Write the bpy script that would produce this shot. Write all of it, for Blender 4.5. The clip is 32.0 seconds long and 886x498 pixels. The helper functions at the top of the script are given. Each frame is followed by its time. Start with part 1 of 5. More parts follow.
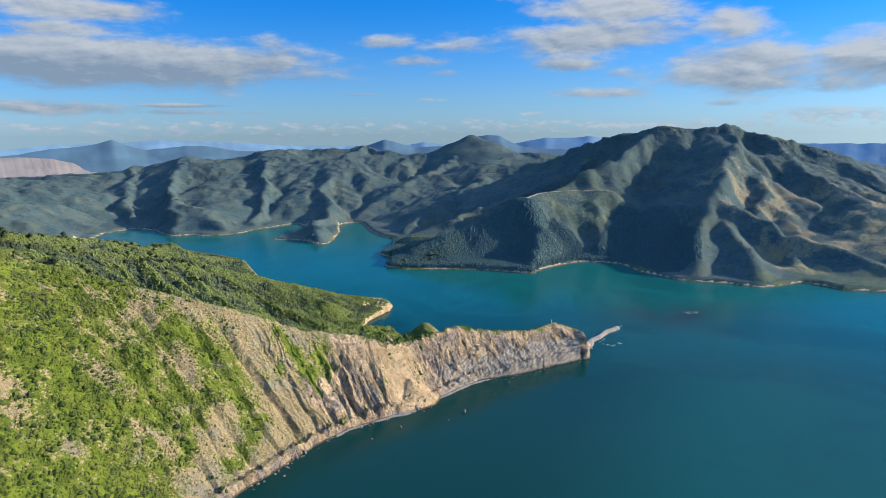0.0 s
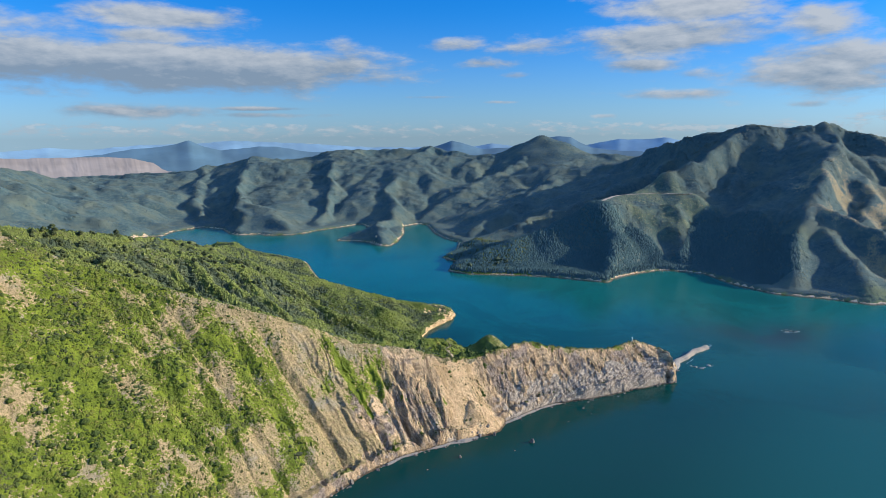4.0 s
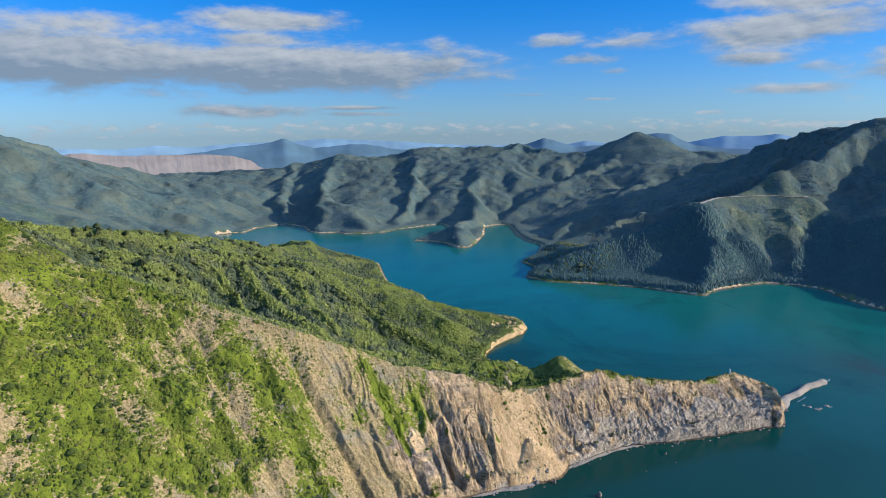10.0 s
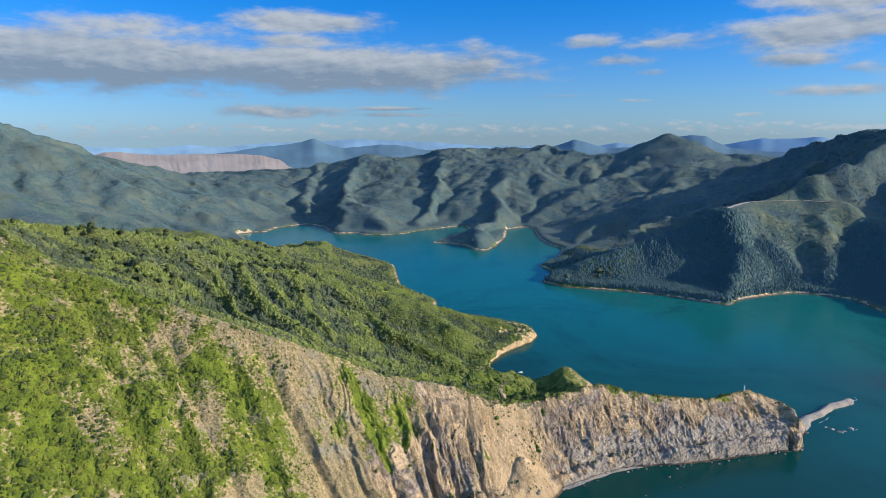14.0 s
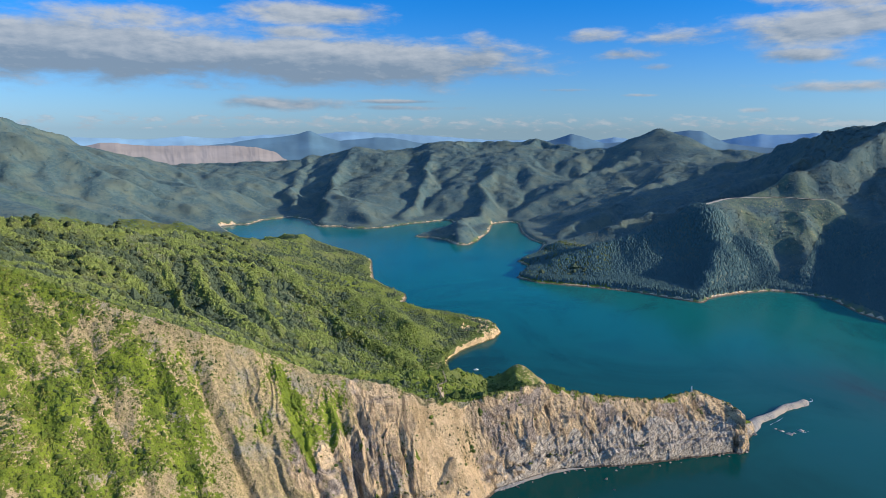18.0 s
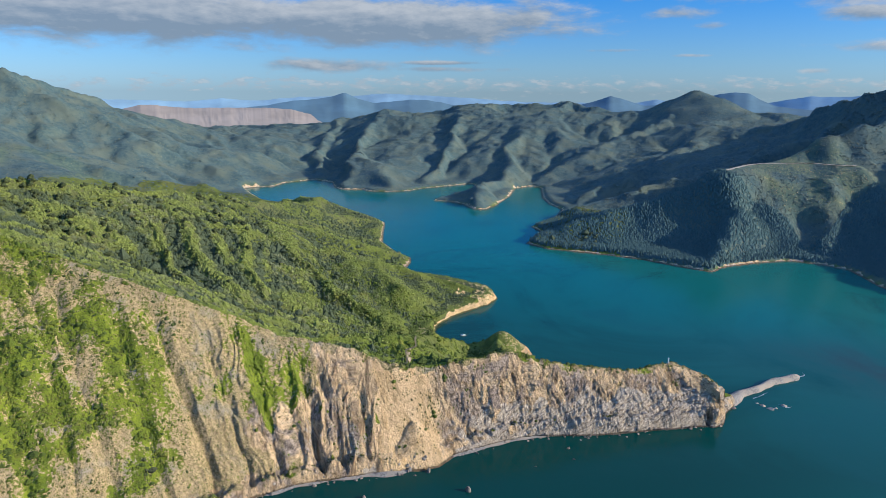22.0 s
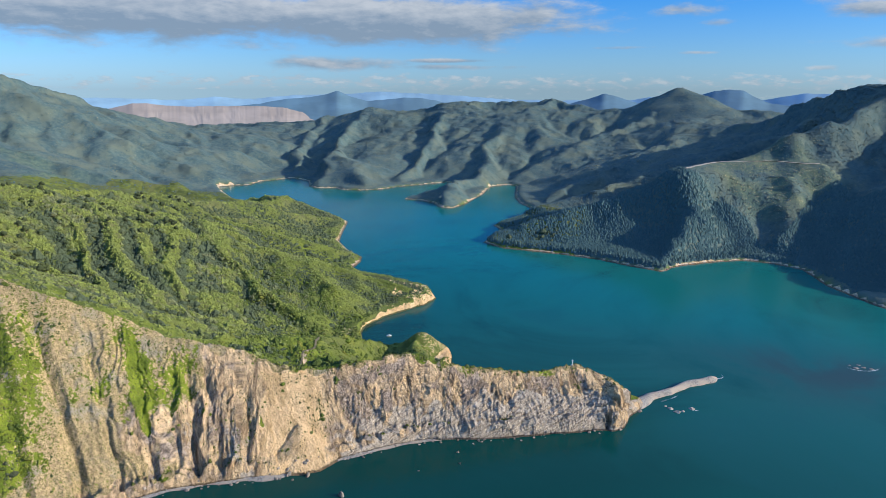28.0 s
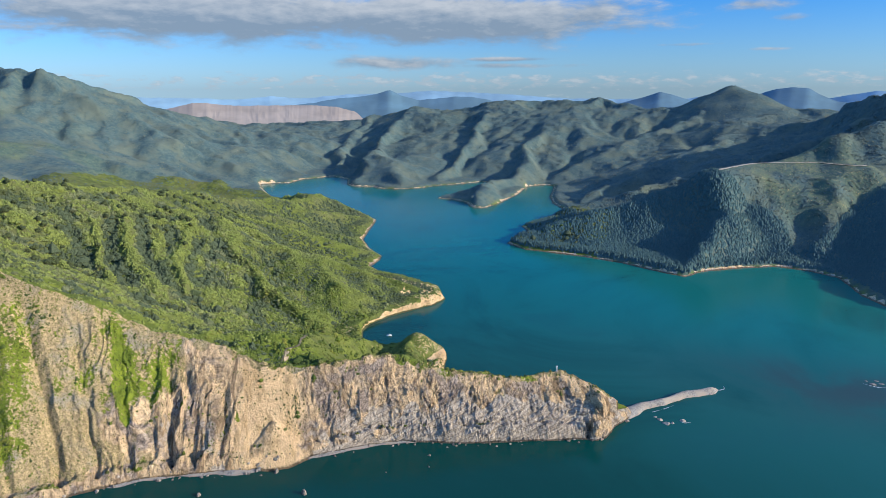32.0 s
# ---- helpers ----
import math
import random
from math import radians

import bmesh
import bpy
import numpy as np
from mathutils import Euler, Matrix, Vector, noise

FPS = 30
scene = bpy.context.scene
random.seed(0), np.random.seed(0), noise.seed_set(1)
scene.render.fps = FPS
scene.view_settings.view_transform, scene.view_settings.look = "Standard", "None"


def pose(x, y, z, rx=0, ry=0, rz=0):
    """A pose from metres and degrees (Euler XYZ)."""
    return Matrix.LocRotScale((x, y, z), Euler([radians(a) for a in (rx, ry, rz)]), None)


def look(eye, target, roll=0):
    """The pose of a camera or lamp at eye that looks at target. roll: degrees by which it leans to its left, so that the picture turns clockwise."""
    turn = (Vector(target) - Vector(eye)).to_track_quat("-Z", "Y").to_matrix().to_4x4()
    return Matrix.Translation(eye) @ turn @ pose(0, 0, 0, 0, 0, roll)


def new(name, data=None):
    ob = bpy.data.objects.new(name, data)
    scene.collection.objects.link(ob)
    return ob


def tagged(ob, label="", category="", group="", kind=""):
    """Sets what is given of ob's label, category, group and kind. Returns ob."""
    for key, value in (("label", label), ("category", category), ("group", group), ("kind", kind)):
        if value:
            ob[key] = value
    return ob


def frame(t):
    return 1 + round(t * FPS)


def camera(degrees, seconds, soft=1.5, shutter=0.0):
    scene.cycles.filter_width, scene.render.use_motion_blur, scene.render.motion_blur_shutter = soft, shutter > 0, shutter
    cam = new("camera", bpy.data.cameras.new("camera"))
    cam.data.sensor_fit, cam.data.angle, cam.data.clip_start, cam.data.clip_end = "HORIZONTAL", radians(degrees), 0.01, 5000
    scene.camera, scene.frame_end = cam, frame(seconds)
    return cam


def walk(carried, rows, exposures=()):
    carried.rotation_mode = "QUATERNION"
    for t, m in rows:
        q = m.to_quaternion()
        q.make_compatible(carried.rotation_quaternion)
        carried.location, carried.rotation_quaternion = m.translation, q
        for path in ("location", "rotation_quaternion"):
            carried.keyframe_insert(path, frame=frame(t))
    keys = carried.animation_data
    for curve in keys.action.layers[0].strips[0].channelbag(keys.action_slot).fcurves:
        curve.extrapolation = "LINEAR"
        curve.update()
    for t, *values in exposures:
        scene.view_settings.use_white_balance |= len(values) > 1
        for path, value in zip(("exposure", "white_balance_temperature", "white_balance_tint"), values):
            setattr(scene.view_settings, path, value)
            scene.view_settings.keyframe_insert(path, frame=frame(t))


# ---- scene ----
LENS = 68.65
cam = camera(LENS, 32.0, soft=0.35)


def aim(x, y, z, yaw, pitch, roll):
    """Level heading (left of +y), tilt up and lean, in degrees."""
    return pose(x, y, z, 0, 0, yaw) @ pose(0, 0, 0, 90 + pitch) @ pose(0, 0, 0, 0, 0, roll)


# seconds, x, y, z, yaw, pitch, roll
FLIGHT = [
    (0.0, 1.1, -1.4, 251.2, -0.01, -9.80, -0.48),
    (0.5, 0.7, 7.0, 250.2, 0.65, -9.79, -0.46),
    (1.0, 0.3, 15.5, 249.1, 1.72, -9.78, -0.42),
    (1.5, -0.3, 24.1, 247.9, 2.96, -9.75, -0.39),
    (2.0, -0.8, 32.8, 246.8, 3.79, -9.70, -0.36),
    (2.5, -1.2, 41.2, 245.7, 4.35, -9.63, -0.34),
    (3.0, -1.3, 49.3, 244.8, 4.83, -9.58, -0.34),
    (3.5, -1.1, 57.1, 244.0, 5.28, -9.56, -0.37),
    (5.5, 1.2, 87.0, 241.7, 8.09, -9.60, -0.52),
    (6.0, 2.1, 94.2, 241.2, 8.52, -9.59, -0.54),
    (6.5, 3.3, 101.3, 240.9, 9.10, -9.58, -0.55),
    (7.0, 4.8, 108.3, 240.7, 9.84, -9.56, -0.55),
    (7.5, 6.6, 115.0, 240.5, 10.62, -9.56, -0.56),
    (8.0, 8.6, 121.5, 240.5, 11.37, -9.57, -0.57),
    (8.5, 10.8, 127.8, 240.4, 12.07, -9.60, -0.57),
    (9.0, 13.0, 133.9, 240.4, 12.80, -9.64, -0.57),
    (9.5, 15.3, 139.7, 240.3, 13.50, -9.67, -0.56),
    (10.0, 17.5, 145.1, 240.2, 14.18, -9.67, -0.54),
    (10.5, 19.8, 150.2, 240.1, 14.79, -9.65, -0.52),
    (11.0, 22.1, 155.0, 239.9, 15.39, -9.64, -0.49),
    (11.5, 24.5, 159.5, 239.7, 16.05, -9.65, -0.45),
    (12.0, 26.9, 163.7, 239.4, 16.64, -9.64, -0.41),
    (12.5, 29.5, 167.6, 239.1, 16.94, -9.61, -0.37),
    (13.0, 32.4, 171.3, 238.9, 17.01, -9.60, -0.33),
    (13.5, 35.9, 174.7, 238.7, 17.02, -9.58, -0.27),
    (14.0, 40.1, 178.0, 238.5, 17.05, -9.56, -0.21),
    (14.5, 44.7, 181.2, 238.4, 17.19, -9.55, -0.14),
    (16.5, 65.4, 193.5, 238.1, 17.25, -9.52, 0.12),
    (17.0, 70.9, 196.5, 238.1, 17.25, -9.71, 0.18),
    (17.5, 76.6, 199.4, 238.1, 17.25, -10.03, 0.22),
    (18.0, 82.6, 202.1, 238.2, 17.27, -10.13, 0.25),
    (18.5, 88.7, 204.9, 238.3, 17.30, -10.12, 0.27),
    (19.0, 95.0, 207.7, 238.4, 17.34, -10.11, 0.29),
    (19.5, 101.2, 210.5, 238.4, 17.43, -10.09, 0.29),
    (20.0, 107.5, 213.4, 238.5, 17.57, -10.20, 0.29),
    (20.5, 113.7, 216.4, 238.5, 17.69, -10.82, 0.29),
    (21.0, 119.8, 219.3, 238.5, 18.02, -11.91, 0.28),
    (21.5, 125.9, 222.3, 238.5, 19.15, -12.87, 0.27),
    (22.0, 131.9, 225.4, 238.5, 21.01, -13.35, 0.26),
    (22.5, 137.9, 228.5, 238.5, 22.03, -13.45, 0.25),
    (23.0, 143.9, 231.6, 238.5, 22.60, -13.46, 0.24),
    (23.5, 149.8, 234.7, 238.5, 22.86, -13.47, 0.24),
    (24.0, 155.8, 237.8, 238.6, 22.93, -13.46, 0.23),
    (24.5, 161.8, 240.9, 238.6, 22.82, -13.46, 0.22),
    (25.0, 167.8, 243.9, 238.6, 22.50, -13.48, 0.21),
    (25.5, 173.9, 246.9, 238.6, 22.07, -13.49, 0.19),
    (27.5, 198.3, 259.0, 238.7, 21.32, -13.54, 0.14),
    (28.0, 204.4, 262.0, 238.7, 21.52, -13.53, 0.13),
    (28.5, 210.6, 265.1, 238.7, 21.65, -13.53, 0.11),
    (29.0, 216.7, 268.2, 238.8, 21.77, -13.53, 0.09),
    (29.5, 222.9, 271.4, 238.9, 21.95, -13.53, 0.07),
    (30.0, 229.1, 274.6, 239.0, 22.35, -13.54, 0.05),
    (30.5, 235.2, 277.9, 239.1, 23.23, -13.56, 0.02),
    (31.0, 241.2, 281.2, 239.2, 24.82, -13.59, -0.02),
    (31.5, 247.2, 284.6, 239.4, 25.92, -13.61, -0.05),
    (32.0, 253.2, 288.1, 239.6, 26.65, -13.63, -0.09),
]
walk(cam, [(r[0], aim(*r[1:])) for r in FLIGHT], exposures=[(0.0, 0.5), (6.0, 0.42), (20.0, 0.40), (25.0, 0.48), (28.0, 0.53), (32.0, 0.54)])

# ---------------------------------------------------------------- light
SUN_AZ, SUN_EL = radians(83), radians(20.5)   # azimuth clockwise from +y
SUN_DIR = Vector((math.sin(SUN_AZ) * math.cos(SUN_EL), math.cos(SUN_AZ) * math.cos(SUN_EL), math.sin(SUN_EL)))
sun = new("sun", bpy.data.lights.new("sun", "SUN"))
sun.data.energy, sun.data.angle, sun.data.color = 5.4, radians(0.53), (1.0, 0.86, 0.68)
sun.matrix_world = look(SUN_DIR * 900, (0, 0, 0))


class Nodes:
    """Short hand for building node trees."""

    def __init__(self, tree):
        self.tree = tree
        tree.nodes.clear()

    def add(self, kind):
        return self.tree.nodes.new(kind)

    def link(self, a, b):
        self.tree.links.new(a, b)

    def put(self, value, socket):
        if isinstance(value, bpy.types.NodeSocket):
            self.link(value, socket)
        else:
            socket.default_value = value

    def math(self, op, a, b=0.0, c=0.0, clamp=False):
        n = self.add("ShaderNodeMath")
        n.operation, n.use_clamp = op, clamp
        for socket, value in zip(n.inputs, (a, b, c)):
            self.put(value, socket)
        return n.outputs[0]

    def mix(self, fac, a, b, blend="MIX"):
        n = self.add("ShaderNodeMix")
        n.data_type, n.blend_type = "RGBA", blend
        self.put(fac, n.inputs[0])
        self.put(a if isinstance(a, bpy.types.NodeSocket) else (*a, 1.0), n.inputs[6])
        self.put(b if isinstance(b, bpy.types.NodeSocket) else (*b, 1.0), n.inputs[7])
        return n.outputs[2]

    def smooth(self, x, lo, hi):
        n = self.add("ShaderNodeMapRange")
        n.interpolation_type = "SMOOTHSTEP"
        self.put(x, n.inputs[0])
        n.inputs[1].default_value, n.inputs[2].default_value = lo, hi
        return n.outputs[0]

    def noise(self, vector, scale, detail=4.0, rough=0.55, distort=0.0):
        n = self.add("ShaderNodeTexNoise")
        n.inputs["Scale"].default_value, n.inputs["Detail"].default_value = scale, detail
        n.inputs["Roughness"].default_value, n.inputs["Distortion"].default_value = rough, distort
        self.link(vector, n.inputs["Vector"])
        return n.outputs[0]

    def stretch(self, vector, sx, sy, sz):
        n = self.add("ShaderNodeMapping")
        n.inputs["Scale"].default_value = (sx, sy, sz)
        self.link(vector, n.inputs["Vector"])
        return n.outputs[0]


def make_sky():
    world = bpy.data.worlds.new("sky")
    scene.world = world
    world.use_nodes = True
    n = Nodes(world.node_tree)
    out, back = n.add("ShaderNodeOutputWorld"), n.add("ShaderNodeBackground")
    way = n.add("ShaderNodeTexCoord").outputs["Generated"]
    split = n.add("ShaderNodeSeparateXYZ")
    n.link(way, split.inputs[0])
    x, y, z = split.outputs
    up = n.math("MAXIMUM", z, 0.004)
    vec = n.add("ShaderNodeCombineXYZ")
    for a, b in zip((x, y, up), vec.inputs):
        n.link(a, b)
    sky = n.add("ShaderNodeTexSky")
    sky.sky_type, sky.sun_disc, sky.sun_elevation, sky.sun_rotation = "NISHITA", False, SUN_EL, SUN_AZ
    sky.altitude, sky.air_density, sky.dust_density, sky.ozone_density = 200, 1.0, 0.4, 2.5
    n.link(vec.outputs[0], sky.inputs[0])
    flat = n.math("SQRT", n.math("ADD", n.math("MULTIPLY", x, x), n.math("MULTIPLY", y, y)))
    el = n.math("DIVIDE", z, n.math("MAXIMUM", flat, 0.001))
    az = n.math("ARCTAN2", x, y)
    # the blue deepens quickly with height
    deep = n.smooth(el, 0.02, 0.21)
    tint = n.mix(n.smooth(el, 0.0, 0.06), (0.36, 0.58, 1.06), (0.35, 0.58, 0.99))
    tint = n.mix(deep, tint, (0.05, 0.50, 1.10))
    tint = n.mix(n.smooth(el, 0.30, 0.55), tint, (1.6, 1.9, 2.2))
    clear = n.mix(1.0, sky.outputs[0], tint, "MULTIPLY")
    # clouds lie in flat banks: azimuth, height, half width, half height, weight
    place = n.add("ShaderNodeCombineXYZ")
    n.link(az, place.inputs[0])
    n.link(el, place.inputs[1])
    west_banks = [(-0.80, 0.106, 0.25, 0.030, 1.25), (-0.45, 0.103, 0.20, 0.026, 1.3), (-0.50, 0.168, 0.09, 0.017, 0.95), (-0.50, 0.142, 0.09, 0.011, 0.85), (-0.25, 0.135, 0.022, 0.013, 0.7), (-0.71, 0.15, 0.13, 0.018, 0.7),
                  (-0.084, 0.141, 0.05, 0.012, 0.64), (-0.039, 0.112, 0.04, 0.008, 0.72), (0.041, 0.137, 0.075, 0.015, 0.66), (0.006, 0.094, 0.02, 0.0045, 0.6), (-0.532, 0.042, 0.085, 0.009, 0.85),
                  (-0.367, 0.046, 0.06, 0.0028, 0.8), (-0.353, 0.037, 0.075, 0.0036, 0.8), (-0.12, 0.063, 0.05, 0.0027, 0.6), (-0.018, 0.055, 0.026, 0.0022, 0.6), (-0.45, 0.016, 0.5, 0.009, 0.60)]
    east_banks = [(0.244, 0.178, 0.10, 0.020, 0.95), (0.23, 0.138, 0.12, 0.022, 1.0), (0.402, 0.143, 0.045, 0.027, 0.75), (0.191, 0.103, 0.05, 0.010, 0.75), (0.287, 0.086, 0.06, 0.009, 0.65), (0.434, 0.09, 0.11, 0.032, 0.95),
                  (0.56, 0.092, 0.08, 0.032, 0.95), (0.224, 0.062, 0.09, 0.007, 0.7), (0.40, 0.044, 0.03, 0.0045, 0.6), (0.538, 0.024, 0.08, 0.011, 0.72), (0.058, 0.022, 0.03, 0.0045, 0.64), (0.138, 0.033, 0.02, 0.0036, 0.75),
                  (0.2, 0.015, 0.4, 0.007, 0.57), (0.9, 0.14, 0.2, 0.06, 0.7), (-1.35, 0.15, 0.25, 0.06, 0.8), (0.5, 0.33, 0.4, 0.05, 0.6)]
    total, height = 0.0, 0.0
    for a, h, wa, wh, weight in west_banks + east_banks:
        da = n.math("MULTIPLY", n.math("SUBTRACT", az, a), 1 / wa)
        dh = n.math("MULTIPLY", n.math("SUBTRACT", el, h), 1 / wh)
        r2 = n.math("ADD", n.math("MULTIPLY", da, da), n.math("MULTIPLY", dh, dh))
        bump = n.math("MULTIPLY", n.math("EXPONENT", n.math("MULTIPLY", r2, -0.52)), weight * 1.06)
        height = n.math("ADD", height, n.math("MULTIPLY", bump, dh))
        total = n.math("MAXIMUM", bump, total)

    # towards the horizon the clouds break up into small heaps
    low = n.smooth(el, 0.040, 0.018)

    def heaps(shift_az, shift_el):
        """Thickness of the cloud at a place a little aside."""
        moved = n.add("ShaderNodeVectorMath")
        moved.operation = "ADD"
        n.link(place.outputs[0], moved.inputs[0])
        moved.inputs[1].default_value = (shift_az, shift_el, 0)
        at = moved.outputs[0]
        wide = n.noise(n.stretch(at, 4.5, 16, 1), 1.8, 7.0, 0.58, 0.25)
        fine = n.noise(n.stretch(at, 16, 42, 1), 1.7, 6.0, 0.62, 0.15)
        puffs = n.noise(n.stretch(at, 24, 70, 1), 1.6, 5.0, 0.6, 0.1)
        grain = n.math("ADD", n.math("MULTIPLY", wide, 0.68), n.math("MULTIPLY", fine, 0.32))
        return n.math("ADD", n.math("MULTIPLY", grain, n.math("SUBTRACT", 1.0, low)), n.math("MULTIPLY", puffs, low))

    grain = heaps(0, 0)
    thick = n.math("ADD", total, n.math("MULTIPLY", n.math("SUBTRACT", grain, 0.5), n.math("MULTIPLY_ADD", low, 1.0, 2.0)))
    cover = n.math("MULTIPLY", n.smooth(thick, 0.30, 0.90), n.math("MULTIPLY_ADD", low, -0.40, 0.94))
    # flat grey bellies, bright heads towards the sun
    relief = n.math("SUBTRACT", grain, heaps(0.012, 0.007))
    lit = n.math("ADD", n.math("MULTIPLY_ADD", height, 0.55, 0.42), n.math("MULTIPLY", relief, 3.2))
    lit = n.math("SUBTRACT", lit, n.math("MULTIPLY", n.smooth(thick, 0.9, 1.7), 0.22))
    lit = n.math("ADD", lit, n.math("MULTIPLY", n.smooth(az, -0.25, 0.25), 0.25))
    lit = n.math("MAXIMUM", lit, n.math("MULTIPLY", low, 0.62), 0, True)
    cloud = n.mix(lit, (1.40, 1.88, 2.50), (3.15, 3.42, 3.75))
    n.link(n.mix(cover, clear, cloud), back.inputs["Color"])
    back.inputs["Strength"].default_value = 0.12
    n.link(back.outputs[0], out.inputs[0])


make_sky()

# ---------------------------------------------------------------- the lie of the land
def lattice(ix, iy, seed):
    h = (ix * 374761393 + iy * 668265263 + seed * 974634777) & 0x7FFFFFFF
    h = ((h ^ (h >> 13)) * 1274126177) & 0x7FFFFFFF
    return ((h ^ (h >> 16)) & 0xFFFF) / 65535.0 * 6.2831853


def perlin(x, y, seed=0):
    """Gradient noise over arrays, about -1 to 1."""
    ix, iy = np.floor(x).astype(np.int64), np.floor(y).astype(np.int64)
    fx, fy = x - ix, y - iy
    u, v = fx * fx * fx * (fx * (fx * 6 - 15) + 10), fy * fy * fy * (fy * (fy * 6 - 15) + 10)

    def corner(dx, dy):
        a = lattice(ix + dx, iy + dy, seed)
        return np.cos(a) * (fx - dx) + np.sin(a) * (fy - dy)

    low = corner(0, 0) * (1 - u) + corner(1, 0) * u
    high = corner(0, 1) * (1 - u) + corner(1, 1) * u
    return 1.5 * (low * (1 - v) + high * v)


def fbm(x, y, octaves=4, seed=0, gain=0.5):
    total, amp = 0, 1.0
    for k in range(octaves):
        total = total + amp * perlin(x, y, seed + k)
        x, y, amp = x * 2.03 + 17.1, y * 2.03 - 9.7, amp * gain
    return total


def ridged(x, y, octaves=4, seed=0, gain=0.5):
    total, amp = 0, 1.0
    for k in range(octaves):
        total = total + amp * (1 - 2 * np.abs(perlin(x, y, seed + k)))
        x, y, amp = x * 2.03 + 11.3, y * 2.03 + 5.9, amp * gain
    return total


# coast, walked with the sea on the right hand: open coast, headland, inner bay, inlet, far shore, pine shore, eastern shore
SEA_CLIFF = [(-330, 60), (-262, 190), (-212, 290), (-178, 362), (-146, 428), (-131, 453), (-105, 500), (-82, 530), (-50, 554), (-28, 567), (-15, 586), (0, 601),
             (24, 629), (44, 644), (70, 655), (95, 667), (119, 682), (144, 696), (155, 703), (164, 705), (170, 712), (171, 722), (172, 732), (177, 744), (181, 755)]
INNER_BAY = [(170, 762), (148, 762), (128, 756), (108, 752), (92, 762), (78, 768), (68, 757), (44, 740), (22, 748), (11, 776), (0, 800), (-20, 814), (-40, 806),
             (-56, 786), (-76, 783), (-92, 796), (-102, 813), (-107, 834), (-101, 863), (-86, 900), (-76, 922), (-74, 946), (-90, 968), (-140, 990), (-190, 1005),
             (-234, 1034), (-240, 1066), (-253, 1093), (-290, 1120), (-338, 1172), (-370, 1240), (-392, 1290), (-409, 1326), (-440, 1350), (-486, 1384)]
INLET = [(-550, 1430), (-612, 1478), (-630, 1450), (-660, 1420), (-760, 1440), (-880, 1540), (-968, 1624), (-900, 1657), (-915, 1742), (-876, 1828),
         (-800, 1790), (-740, 1700), (-706, 1682), (-660, 1700), (-636, 1681), (-582, 1687), (-536, 1730), (-522, 1783), (-470, 1860), (-432, 1922), (-400, 1850),
         (-405, 1700), (-428, 1640), (-425, 1606), (-384, 1606), (-338, 1580), (-300, 1528), (-274, 1538), (-268, 1595), (-276, 1742), (-300, 1880), (-268, 1929)]
EAST_SHORE = [(-240, 1912), (-196, 1735), (-160, 1650), (-124, 1600), (-120, 1480), (-143, 1394), (-112, 1350), (-116, 1252), (-75, 1224), (17, 1219), (78, 1207), (142, 1179),
              (172, 1171), (184, 1206), (228, 1247), (276, 1282), (318, 1276), (350, 1256), (368, 1180), (402, 1120), (412, 1104), (484, 1075), (527, 1044),
              (556, 1052), (584, 1067), (616, 1080), (652, 1022), (708, 1008), (820, 990), (1000, 960), (1300, 1000), (1500, 1300)]
COAST = np.array(SEA_CLIFF + INNER_BAY + INLET + EAST_SHORE + [(1900, 1500), (1900, 3600), (-2800, 3600), (-2800, 0), (-500, 0)], float)

# crests, as x, y, height
HEADLAND_RIDGES = [
    [(176, 752, 7), (166, 742, 18.5), (152, 735, 29), (130, 732, 37.2), (118, 724, 36.5), (98, 706, 36), (72, 694, 38.5), (42, 677, 45.5), (28, 674, 49), (14, 672, 53), (-12, 645, 50.5),
     (-34, 630, 47), (-58, 615, 53), (-88, 610, 63), (-131, 590, 72.5), (-160, 578, 87), (-192, 552, 106), (-240, 535, 124), (-326, 508, 156), (-395, 515, 184), (-520, 480, 205), (-700, 380, 225)],
    [(152, 735, 29), (161, 724, 22), (167, 713, 11)],
    [(-326, 508, 156), (-380, 420, 185), (-470, 300, 215), (-600, 180, 240)],
    [(-520, 480, 205), (-470, 600, 172), (-435, 690, 153), (-450, 800, 132), (-463, 924, 110), (-485, 1080, 76), (-525, 1250, 52), (-580, 1380, 34), (-600, 1440, 16), (-608, 1466, 3)],
    [(-535, 1270, 50), (-620, 1340, 38), (-680, 1385, 26), (-720, 1420, 6)],
    [(-440, 740, 145), (-345, 770, 108), (-289, 833, 80), (-210, 880, 52), (-140, 918, 32), (-92, 936, 17), (-78, 942, 4)],
    [(-460, 900, 113), (-390, 965, 72), (-331, 1011, 47), (-285, 1060, 22), (-256, 1090, 3)],
    [(-485, 1080, 76), (-450, 1200, 42), (-425, 1280, 20), (-412, 1322, 3)],
    [(-339, 870, 92), (-261, 811, 76), (-206, 788, 50), (-148, 778, 24)],
    [(-364, 834, 104), (-300, 770, 92), (-250, 723, 76), (-222, 702, 60)],
    [(-384, 753, 128), (-320, 720, 102), (-262, 684, 76), (-220, 674, 66)],
    [(-210, 880, 52), (-162, 850, 36), (-122, 842, 12)],
    [(14, 672, 53), (6, 700, 38), (0, 724, 28), (-14, 756, 24), (-24, 784, 21), (-20, 800, 9)],
    [(68, 692, 39), (66, 718, 33), (70, 740, 27), (75, 758, 11)],
    [(130, 732, 37), (116, 742, 33), (104, 748, 25)],
    [(-131, 590, 72.5), (-118, 618, 68), (-92, 640, 60), (-62, 660, 54), (-66, 690, 47), (-62, 730, 32), (-54, 763, 14), (-52, 782, 2)],
]
